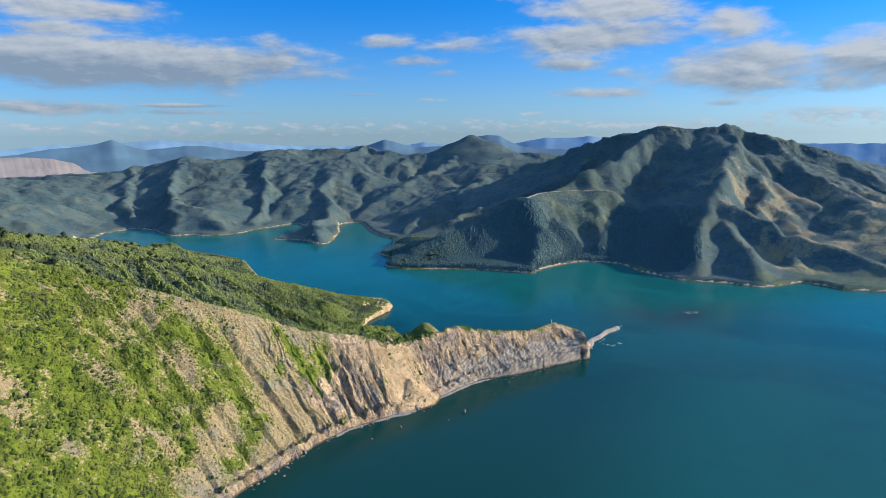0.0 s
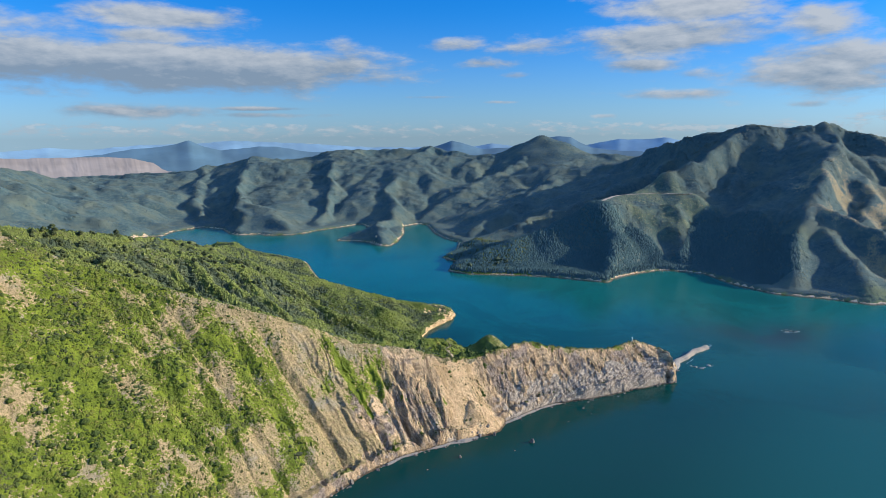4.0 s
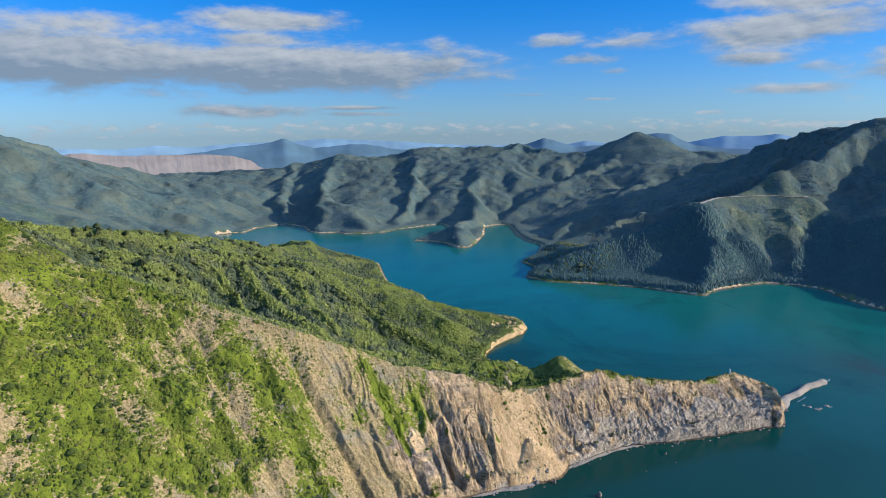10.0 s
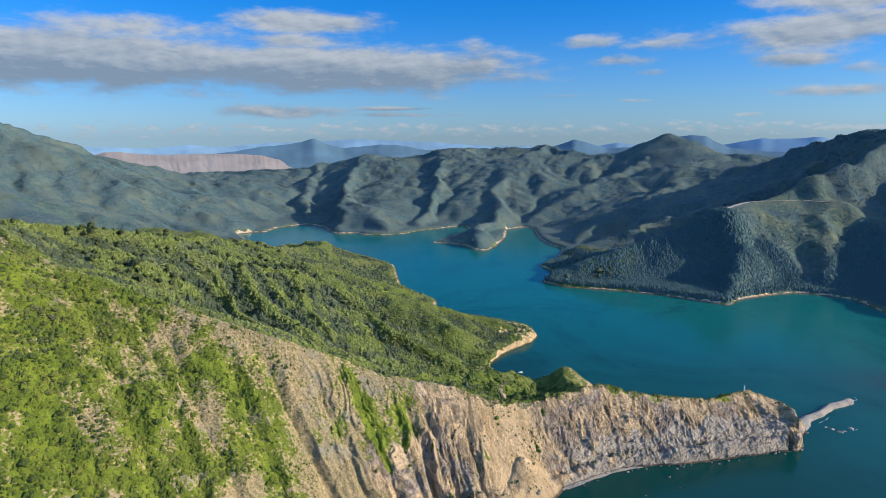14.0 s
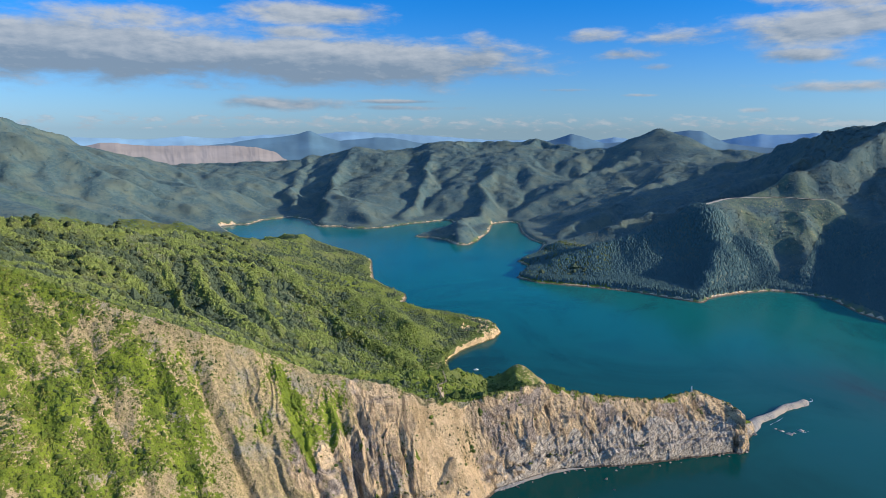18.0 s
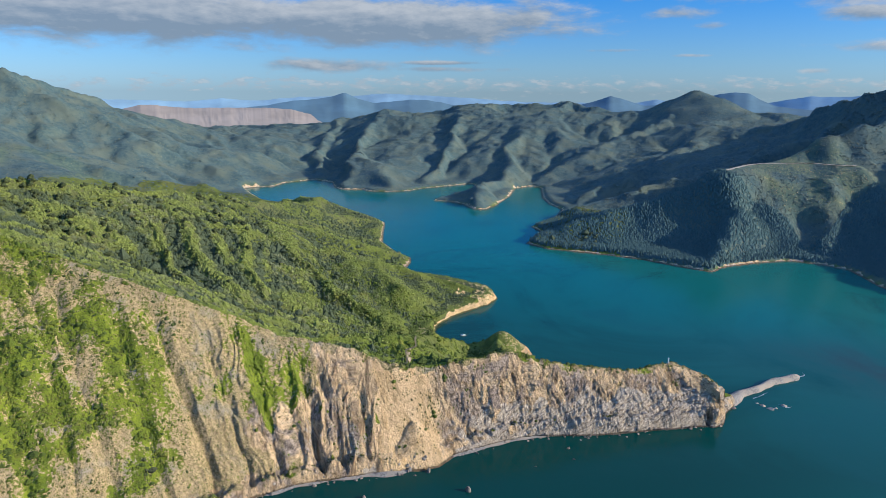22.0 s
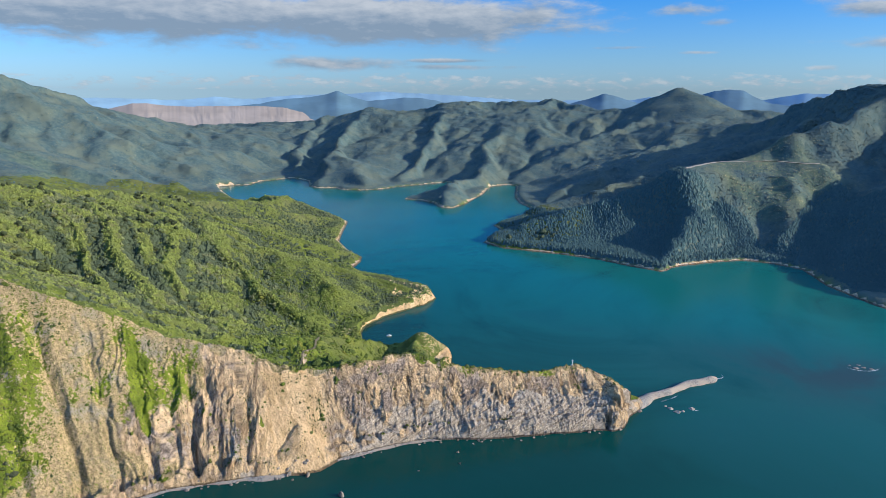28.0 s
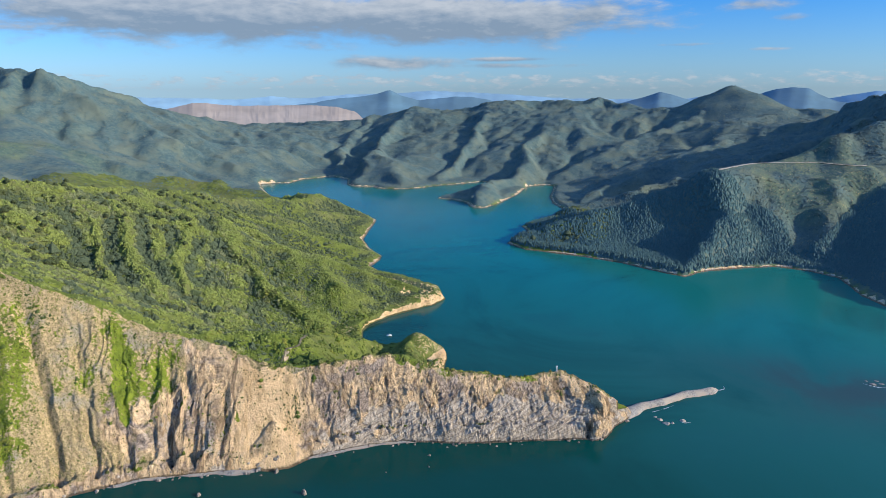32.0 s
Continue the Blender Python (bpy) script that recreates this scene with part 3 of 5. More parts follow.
def sheet(name, verts, faces, mat, cover=None, smooth=True, lie=None):
    me = bpy.data.meshes.new(name)
    faces = np.asarray(faces, np.int32)
    count, size = faces.shape
    me.vertices.add(len(verts))
    me.vertices.foreach_set("co", np.asarray(verts, np.float32).ravel())
    me.loops.add(count * size)
    me.loops.foreach_set("vertex_index", faces.ravel())
    me.polygons.add(count)
    me.polygons.foreach_set("loop_start", np.arange(0, count * size, size, dtype=np.int32))
    me.polygons.foreach_set("loop_total", np.full(count, size, np.int32))
    me.polygons.foreach_set("use_smooth", np.full(count, smooth))
    me.update(calc_edges=True)
    if cover is not None:
        at = me.attributes.new("cover", "FLOAT_COLOR", "POINT")
        at.data.foreach_set("color", np.asarray(cover, np.float32).ravel())
    if lie is not None:
        at = me.attributes.new("lie", "FLOAT_VECTOR", "POINT")
        at.data.foreach_set("vector", np.asarray(lie, np.float32).ravel())
    me.materials.append(mat)
    return new(name, me)


def ground_material(name, bush_dark, bush_light, bush_grey, relief=1.8):
    """Cover attribute: red bare rock, green low shrubs, blue dry grass and soil; the rest is bush."""
    m, n, b = material(name)
    pos = n.add("ShaderNodeNewGeometry").outputs["Position"]
    at = n.add("ShaderNodeAttribute")
    at.attribute_name = "cover"
    sep = n.add("ShaderNodeSeparateColor")
    n.link(at.outputs["Color"], sep.inputs[0])
    rock, green, dry = sep.outputs
    pale = at.outputs["Alpha"]
    big, mid, fine, tiny = n.noise(pos, 0.018, 4), n.noise(pos, 0.11, 5, 0.6), n.noise(pos, 0.55, 5, 0.65), n.noise(pos, 1.6, 3, 0.6)
    bush = n.mix(n.smooth(mid, 0.36, 0.66), bush_dark, bush_light)
    bush = n.mix(n.math("MULTIPLY", n.smooth(big, 0.42, 0.66), 0.7), bush, bush_grey)
    shrub = n.mix(n.smooth(mid, 0.35, 0.65), (0.090, 0.124, 0.017), (0.165, 0.208, 0.024))
    shrub = n.mix(n.smooth(fine, 0.56, 0.66), shrub, (0.045, 0.06, 0.014))
    tan = n.mix(n.smooth(fine, 0.35, 0.65), (0.235, 0.178, 0.098), (0.42, 0.318, 0.180))
    tan = n.mix(n.smooth(n.noise(pos, 0.05, 4, 0.6), 0.50, 0.66), tan, (0.27, 0.235, 0.175))
    tan = n.mix(n.smooth(tiny, 0.52, 0.62), tan, (0.130, 0.135, 0.042))
    # rock beds stand steeply and are streaked downhill
    beds = n.noise(n.stretch(pos, 0.55, 0.16, 0.42), 0.8, 6, 0.7, 0.9)
    lie = n.add("ShaderNodeAttribute")
    lie.attribute_name = "lie"
    streak = n.noise(n.stretch(lie.outputs["Vector"], 0.21, 0.055, 0.06), 1.0, 6, 0.68, 0.5)
    slab = n.noise(n.stretch(lie.outputs["Vector"], 0.05, 0.018, 0.03), 1.0, 5, 0.62, 0.8)
    earth = n.mix(n.smooth(streak, 0.38, 0.56), (0.27, 0.192, 0.122), (0.74, 0.545, 0.330))
    earth = n.mix(n.smooth(slab, 0.50, 0.59), earth, n.mix(n.smooth(beds, 0.35, 0.65), (0.165, 0.130, 0.108), (0.54, 0.435, 0.345)))
    earth = n.mix(n.smooth(fine, 0.58, 0.70), earth, (0.27, 0.200, 0.130))
    earth = n.mix(n.smooth(tiny, 0.58, 0.66), earth, (0.125, 0.12, 0.045))
    place = n.add("ShaderNodeSeparateXYZ")
    n.link(lie.outputs["Vector"], place.inputs[0])
    dip = n.add("ShaderNodeCombineXYZ")
    n.link(n.math("MULTIPLY", place.outputs[0], 0.03), dip.inputs[0])
    n.link(n.math("MULTIPLY", n.math("SUBTRACT", place.outputs[2], n.math("MULTIPLY", place.outputs[0], 0.42)), 0.30), dip.inputs[1])
    seams = n.noise(dip.outputs[0], 1.0, 8, 0.75, 2.2)
    grey = n.mix(n.smooth(seams, 0.26, 0.66), (0.17, 0.142, 0.118), (0.66, 0.575, 0.465))
    grey = n.mix(n.smooth(fine, 0.58, 0.70), grey, (0.15, 0.115, 0.090))
    stone = n.mix(n.smooth(n.math("ADD", pale, n.math("MULTIPLY", n.math("SUBTRACT", mid, 0.5), 1.4)), 0.4, 0.6), earth, grey)
    raw = n.mix(n.smooth(streak, 0.36, 0.60), (0.60, 0.415, 0.220), (0.84, 0.610, 0.350))
    raw = n.mix(n.smooth(tiny, 0.60, 0.68), raw, (0.20, 0.150, 0.075))
    stone = n.mix(n.smooth(n.math("ADD", green, n.math("MULTIPLY", n.math("SUBTRACT", fine, 0.5), 0.8)), 0.15, 0.60), raw, stone)
    col = n.mix(green, bush, shrub)
    patch = n.math("ADD", n.math("MULTIPLY", n.math("SUBTRACT", fine, 0.5), 2.4), n.math("MULTIPLY", n.math("SUBTRACT", mid, 0.5), 0.8))
    col = n.mix(n.smooth(n.math("ADD", dry, patch), 0.42, 0.60), col, tan)
    col = n.mix(n.smooth(n.math("ADD", rock, n.math("MULTIPLY", n.math("SUBTRACT", mid, 0.5), 0.9)), 0.40, 0.60), col, stone)
    # wet rock and weed between the tides
    tide = n.add("ShaderNodeSeparateXYZ")
    n.link(pos, tide.inputs[0])
    wet = n.smooth(n.math("ADD", tide.outputs[2], n.math("MULTIPLY", n.math("SUBTRACT", fine, 0.5), 3.0)), 1.7, 0.7)
    col = n.mix(n.math("MULTIPLY", wet, 0.8), col, (0.045, 0.040, 0.030))
    n.link(col, b.inputs["Base Color"])
    b.inputs["Roughness"].default_value = 0.95
    b.inputs["Specular IOR Level"].default_value = 0.12
    bump = n.add("ShaderNodeBump")
    bump.inputs["Strength"].default_value, bump.inputs["Distance"].default_value = 1.0, relief
    cracks = n.noise(n.stretch(lie.outputs["Vector"], 0.24, 0.12, 0.18), 1.0, 5, 0.7, 1.5)
    crag = n.math("ABSOLUTE", n.math("SUBTRACT", cracks, 0.5))
    shards = n.math("MULTIPLY", n.math("ABSOLUTE", n.math("SUBTRACT", n.noise(pos, 0.42, 4, 0.72, 0.6), 0.5)), n.math("MULTIPLY", rock, -2.5))
    n.link(n.math("ADD", n.math("ADD", n.noise(pos, 0.3, 6, 0.68), shards), n.math("MULTIPLY", n.math("ADD", beds, n.math("MULTIPLY", crag, -4.0)), n.math("MULTIPLY", rock, 0.9))), bump.inputs["Height"])
    n.link(bump.outputs[0], b.inputs["Normal"])
    return m


NEAR_GROUND = ground_material("coast_ground", (0.060, 0.080, 0.026), (0.125, 0.152, 0.036), (0.108, 0.116, 0.050))
# the far ground's greens have the blue of distance haze mixed in
FAR_GROUND = ground_material("hazed_forest_ground", (0.052, 0.095, 0.104), (0.086, 0.128, 0.122), (0.118, 0.142, 0.110), 1.4)


def bands(x, y):
    """How far a place lies along the headland, towards its tip."""
    return 0.74 * x + 0.67 * y


def green_share(x, y, s, d, dc):
    """How much of the sea face is under low shrubs: thick by the open coast, thinning towards the tip, in tongues down the slope."""
    c = bands(x, y)
    share = 0.80 - 0.12 * step(85, 130, c) - 0.32 * step(150, 225, c) - 0.20 * step(290, 370, c) - 0.30 * step(48, 10, d) * step(60, 130, c) - 0.10 * step(380, 440, c)
    warp = 9 * perlin(x / 30, y / 30, 50)
    tongue = fbm((s + warp) / 34, d / 52, 4, 52, 0.6)
    share = share + 0.46 * tongue + 0.46 * fbm(x / 20, y / 20, 4, 53, 0.65) - 0.22 * step(22, 3, dc) * step(420, 330, c) * step(100, 180, c)
    gully = step(5, 2, np.abs(s - 524 - 3 * perlin(d / 20, d * 0, 57))) * step(18, 30, d) * step(85, 60, d)
    cap = step(10, 3, dc + 3 * perlin(x / 9, y / 9, 59)) * step(410, 450, c) * step(570, 530, c)
    return np.clip(share + 0.6 * gully + 0.4 * cap, 0, 1)


def near_cover(v):
    x, y, z = v.T
    face, s, d, dc = seaward(x, y)
    f = face.astype(float)
    c = bands(x, y)
    wild = fbm(x / 45, y / 45, 4, 52)
    fringe = fbm(x / 16, y / 16, 3, 53)
    share = green_share(x, y, s, d, dc)
    cliff = f * step(245, 350, c + 40 * wild + 22 * fringe + 0.5 * (30 - z)) * step(0, 5, dc + 4 * fringe) * (1 - 0.75 * step(0.45, 0.75, share))
    cliff = np.maximum(cliff, f * step(9, 4, z + 3 * fringe))
    dryness = f * (1 - share)
    green = np.clip(f + (1 - f) * step(70, 5, dc + 20 * wild) * 0.6 + (1 - f) * step(300, 430, c) * 0.25, 0, 1)
    dryness = np.maximum(dryness, (1 - f) * step(330, 430, c) * step(840, 820, y) * np.clip(-0.05 + 0.4 * wild + 0.3 * step(30, 10, np.hypot(x + 16, y - 785)) + 0.25 * step(24, 12, np.hypot(x + 12, y - 785)), 0, 0.6))
    low = np.where(x > -4, np.maximum(step(10, 4, z + 5 * wild), step(19, 12, z + 4 * wild) * step(-4, 8, x) * step(20, 12, x)), step(4, 2, z + 1.5 * wild))
    tip = step(-190, -150, x) * step(905, 915, y) * step(972, 962, y)
    low = np.maximum(low, tip * step(16, 10, z + 8 * fringe))
    low = np.maximum(low, step(7, 4, z + 4 * fringe) * step(-120, -100, x) * step(830, 850, y) * step(930, 915, y))
    bank = low * (1 - f) * step(735, 750, y) * step(1, 2, z)
    pale = np.clip(f * step(400, 480, c) * (1 - 0.5 * step(560, 600, c)) * step(29, 17, z + 7 * fringe) + 0.5 * f * step(250, 300, c) * step(45, 20, z + 14 * fringe) * step(-0.1, 0.3, wild) + 0.25 * step(5, 2, z), 0, 1) * 0.8
    pale = np.where(face, pale, 0.3)
    fresh = f * step(30, 15, np.abs(c - 374 - 0.15 * (z - 25) + 6 * fringe))
    pale = np.clip(pale - fresh, 0, 1)
    green = green * (1 - 0.95 * fresh * step(0.2, 0.6, cliff))
    return np.stack([np.maximum(cliff, bank), green, dryness, pale], -1)


def dry_ground(x, y):
    """Dry grass on the eastern spurs."""
    return step(550, 610, x) * step(1620, 1500, y) * step(1080, 1150, y) * step(-0.35, 0.2, fbm(x / 70, y / 70, 3, 60) - 0.02)


def sunlit_scrub(x, y):
    """Low scrub round the far road, between the pines and the next valley, tinted as if sunlit."""
    return step(150, 70, np.hypot((x - 300) * 0.85, (y - 1490) * 1.2)) * step(-0.4, 0.4, fbm(x / 40, y / 40, 3, 61) + 0.3)


def far_cover(v):
    x, y, z = v.T
    wild = fbm(x / 50, y / 50, 3, 58)
    shore = step(2.6, 1.4, z + 1.2 * wild)
    shore = np.maximum(shore, step(13, 7, z + 6 * wild) * step(-170, -120, x) * step(965, 955, y))
    # road scrub is coloured lighter and drier, for sunlight on that face
    dry = np.maximum(dry_ground(x, y) * 0.55, 0.24 * sunlit_scrub(x, y))
    scrub = step(-0.1, 0.6, fbm(x / 190, y / 190, 3, 63)) * 0.3 * step(1500, 1000, y) + 0.5 * step(0, 60, -x - 40) * step(1100, 950, y) * step(-330, -200, x)
    scrub = np.maximum(scrub, 0.22 * sunlit_scrub(x, y))
    scrub = np.maximum(scrub, 0.7 * step(2.8, 2.0, z))
    return np.stack([shore, scrub, dry, 0.45 + 0 * x], -1)


headland = grid_mesh("ground_headland", np.r_[-560:-330:2.3, -330:190:0.8, 190:250.1:2], np.r_[250:420:2, 420:780:0.8, 780:1000.1:2], lambda x, y, z: z > -4, near_cover, NEAR_GROUND)
tagged(headland, "steep coastal headland of shrub slopes and bare cliffs", "headland", kind="structure")
spur = grid_mesh("ground_spur", np.arange(-1000, 40.1, 4), np.arange(1000, 1500.1, 4), lambda x, y, z: z > -4, far_cover, NEAR_GROUND)
tagged(spur, "bush covered spurs running down to the inlet", "hillside", kind="structure")
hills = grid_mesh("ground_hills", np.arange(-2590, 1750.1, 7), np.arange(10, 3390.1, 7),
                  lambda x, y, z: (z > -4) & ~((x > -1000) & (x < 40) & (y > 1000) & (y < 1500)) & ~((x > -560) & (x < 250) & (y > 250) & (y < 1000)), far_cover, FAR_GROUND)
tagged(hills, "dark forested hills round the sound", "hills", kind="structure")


def water_material():
    m, n, b = material("sea_water")
    pos = n.add("ShaderNodeNewGeometry").outputs["Position"]
    sep = n.add("ShaderNodeSeparateXYZ")
    n.link(pos, sep.inputs[0])
    drift = n.noise(n.stretch(pos, 0.0045, 0.0045, 0), 1.0, 5, 0.6, 1.2)
    # lighter teal in the sheltered water past the spit and to the east, darker on the open side
    paler = n.smooth(n.math("ADD", n.math("ADD", sep.outputs[1], n.math("MULTIPLY", sep.outputs[0], 0.35)), n.math("MULTIPLY", n.math("SUBTRACT", drift, 0.5), 700)), 640, 1200)
    paler = n.math("MAXIMUM", paler, n.math("MULTIPLY", n.math("MULTIPLY", n.smooth(n.math("SUBTRACT", sep.outputs[0], n.math("MULTIPLY", n.math("SUBTRACT", sep.outputs[1], 480), 0.5)), 60, 250), n.smooth(sep.outputs[1], 900, 700)), 0.38))
    col = n.mix(paler, (0.0010, 0.037, 0.033), (0.005, 0.114, 0.106))
    col = n.mix(n.math("MULTIPLY", n.smooth(drift, 0.5, 0.7), 0.4), col, (0.0025, 0.034, 0.040))
    # a duller, browner patch of water round the reef
    dx, dy = n.math("MULTIPLY", n.math("SUBTRACT", sep.outputs[0], 350), 1 / 160), n.math("MULTIPLY", n.math("SUBTRACT", sep.outputs[1], 875), 1 / 65)
    dull_patch = n.math("EXPONENT", n.math("MULTIPLY", n.math("ADD", n.math("MULTIPLY", dx, dx), n.math("MULTIPLY", dy, dy)), -1.0))
    col = n.mix(n.math("MULTIPLY", dull_patch, n.smooth(drift, 0.3, 0.6)), col, (0.020, 0.046, 0.044))
    n.link(col, b.inputs["Base Color"])
    b.inputs["Roughness"].default_value = 0.16
    b.inputs["IOR"].default_value = 1.333
    b.inputs["Specular IOR Level"].default_value = 0.18
    bump = n.add("ShaderNodeBump")
    bump.inputs["Strength"].default_value, bump.inputs["Distance"].default_value = 0.12, 0.4
    n.link(n.noise(pos, 0.5, 4, 0.6), bump.inputs["Height"])
    n.link(bump.outputs[0], b.inputs["Normal"])
    return m


ring = np.linspace(0, 2 * math.pi, 97)[:-1]
sea_verts = [(150 + r * math.cos(a), 300 + r * math.sin(a), 0) for r in (600, 2000, 4780) for a in ring] + [(150, 300, 0)]
me = bpy.data.meshes.new("water")
me.from_pydata(sea_verts, [], [(k * 96 + i, k * 96 + 96 + i, k * 96 + 96 + (i + 1) % 96, k * 96 + (i + 1) % 96) for k in range(2) for i in range(96)] + [(288, i, (i + 1) % 96) for i in range(96)])
me.materials.append(water_material())
sea = tagged(new("water", me), "calm teal sea of the sound", "water", kind="structure")


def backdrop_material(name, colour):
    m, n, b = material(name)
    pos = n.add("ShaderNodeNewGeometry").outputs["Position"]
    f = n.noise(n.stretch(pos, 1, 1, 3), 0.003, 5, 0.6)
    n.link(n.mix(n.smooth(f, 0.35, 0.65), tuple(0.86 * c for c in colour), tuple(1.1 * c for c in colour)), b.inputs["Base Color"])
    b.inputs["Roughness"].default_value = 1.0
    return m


def range_behind(name, radius, knots, colour, rough, seed, label):
    """A far range: azimuth in degrees right of +y and crest height, with spurs and hollows sloping down towards the sound."""
    a = np.linspace(knots[0][0], knots[-1][0], 520)
    top = np.interp(a, [k[0] for k in knots], [k[1] for k in knots])
    top = top + rough * fbm(a / 1.1, a * 0 + seed, 4, seed)
    rows = []
    for k in range(19):
        f = k / 18
        r = radius - 460 * f
        wander = a + 1.4 * perlin(a / 2.0, a * 0 + 3 * f, seed + 9)
        z = top * (1 - f) ** 1.1 + 3 * math.sin(math.pi * f) ** 0.8 * (ridged(wander / 1.6, a * 0 + 1.6 * f + seed, 3, seed + 5) - 0.8) - 4 * f
        rows.append(np.stack([130 + r * np.sin(np.radians(a)), 200 + r * np.cos(np.radians(a)), np.minimum(z, top)], -1))
    n = len(a)
    ids = np.arange(19 * n).reshape(19, n)
    quads = np.stack([ids[:-1, :-1], ids[1:, :-1], ids[1:, 1:], ids[:-1, 1:]], -1).reshape(-1, 4)
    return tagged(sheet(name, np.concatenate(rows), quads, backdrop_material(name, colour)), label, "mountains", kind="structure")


# aerial haze is painted into the two blue ranges as their base colour
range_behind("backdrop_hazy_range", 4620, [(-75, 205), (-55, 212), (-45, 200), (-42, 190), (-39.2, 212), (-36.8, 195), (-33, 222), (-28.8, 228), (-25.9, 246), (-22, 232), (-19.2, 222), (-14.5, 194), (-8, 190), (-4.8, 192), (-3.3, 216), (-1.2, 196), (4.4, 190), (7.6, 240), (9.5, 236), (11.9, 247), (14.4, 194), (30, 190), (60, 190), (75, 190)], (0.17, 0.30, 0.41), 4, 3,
             "pale haze-blue mountain range in the distance")
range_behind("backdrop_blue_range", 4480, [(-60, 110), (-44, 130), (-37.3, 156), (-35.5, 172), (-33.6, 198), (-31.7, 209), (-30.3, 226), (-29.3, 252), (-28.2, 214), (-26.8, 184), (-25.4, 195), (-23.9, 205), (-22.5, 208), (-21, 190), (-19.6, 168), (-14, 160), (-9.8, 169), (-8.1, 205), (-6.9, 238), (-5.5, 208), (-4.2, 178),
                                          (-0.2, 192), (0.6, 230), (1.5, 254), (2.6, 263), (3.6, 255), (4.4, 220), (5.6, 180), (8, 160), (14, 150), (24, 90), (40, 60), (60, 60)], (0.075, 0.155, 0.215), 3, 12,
             "haze-blue distant mountains with a pointed peak")
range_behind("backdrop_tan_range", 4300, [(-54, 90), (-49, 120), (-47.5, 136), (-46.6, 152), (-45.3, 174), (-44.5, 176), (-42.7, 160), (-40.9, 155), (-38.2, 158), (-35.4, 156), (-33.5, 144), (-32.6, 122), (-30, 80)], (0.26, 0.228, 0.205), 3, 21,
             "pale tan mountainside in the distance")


# ---------------------------------------------------------------- plants, scattered over the ground
rng = np.random.default_rng(7)


def dome(sides, rings, seed, spread=0.22, base=-0.35):
    """A lumpy crown on a unit scale, open underneath."""
    r = np.random.default_rng(seed)
    verts, faces = [], []
    for k in range(rings):
        up = base + (0.93 - base) * k / rings
        wide = math.sqrt(max(0.05, 1 - max(up, -0.2) ** 2)) * (0.86 if k == 0 else 1)
        for i in range(sides):
            a = 2 * math.pi * (i + 0.5 * (k % 2)) / sides + r.uniform(-0.2, 0.2)
            g = wide * (1 + r.uniform(-spread, spread))
            verts.append((g * math.cos(a), g * math.sin(a), up + r.uniform(-0.1, 0.1)))
    verts.append((r.uniform(-0.2, 0.2), r.uniform(-0.2, 0.2), 1.0))
    for k in range(rings - 1):
        for i in range(sides):
            a, b = k * sides + i, k * sides + (i + 1) % sides
            c, d = a + sides, b + sides
            faces += [(a, b, d), (a, d, c)] if k % 2 else [(a, b, c), (b, d, c)]
    top = (rings - 1) * sides
    faces += [(top + i, top + (i + 1) % sides, rings * sides) for i in range(sides)]
    return np.array(verts), np.array(faces)


def conifer(sides, tiers, seed):
    """A pine: ragged skirts of branches, one above the other, to a thin tip."""
    r = np.random.default_rng(seed)
    verts, faces = [], []
    for k in range(tiers):
        low, high = 0.10 + 0.78 * k / tiers, 0.10 + 0.78 * (k + 1) / tiers + 0.12
        wide = 0.24 * (1 - 0.72 * k / tiers)
        start = len(verts)
        for i in range(sides):
            a = 2 * math.pi * (i + 0.5 * k) / sides + r.uniform(-0.2, 0.2)
            g = wide * r.uniform(0.7, 1.25)
            verts.append((g * math.cos(a), g * math.sin(a), low + r.uniform(-0.03, 0.03)))
        verts.append((r.uniform(-0.01, 0.01), r.uniform(-0.01, 0.01), min(high, 1.0)))
        faces += [(start + i, start + (i + 1) % sides, start + sides) for i in range(sides)]
    return np.array(verts), np.array(faces)


def scatter(name, xy, sizes, heights, kinds, mat, sink=0.0, tone=None, smooth=False):
    """One mesh of many plants; sizes across, heights up, each turned at random."""
    z = land(xy[:, 0], xy[:, 1]) - sink
    pick = rng.integers(0, len(kinds), len(xy))
    turn = rng.uniform(0, 2 * math.pi, len(xy))
    verts, faces, tones, base = [], [], [], 0
    for k, (v, f) in enumerate(kinds):
        on = pick == k
        c, s = np.cos(turn[on])[:, None], np.sin(turn[on])[:, None]
        w, h = sizes[on][:, None], heights[on][:, None]
        px = (v[:, 0] * c - v[:, 1] * s) * w + xy[on, 0][:, None]
        py = (v[:, 0] * s + v[:, 1] * c) * w + xy[on, 1][:, None]
        pz = v[:, 2] * h + z[on][:, None]
        count = int(on.sum())
        verts.append(np.stack([px, py, pz], -1).reshape(-1, 3))
        faces.append((f[None] + (base + np.arange(count) * len(v))[:, None, None]).reshape(-1, 3))
        if tone is not None:
            tones.append(np.repeat(tone[on], len(v)))
        base += count * len(v)
    cover = None if tone is None else np.repeat(np.concatenate(tones)[:, None], 4, 1)
    return sheet(name, np.concatenate(verts), np.concatenate(faces), mat, cover, smooth)


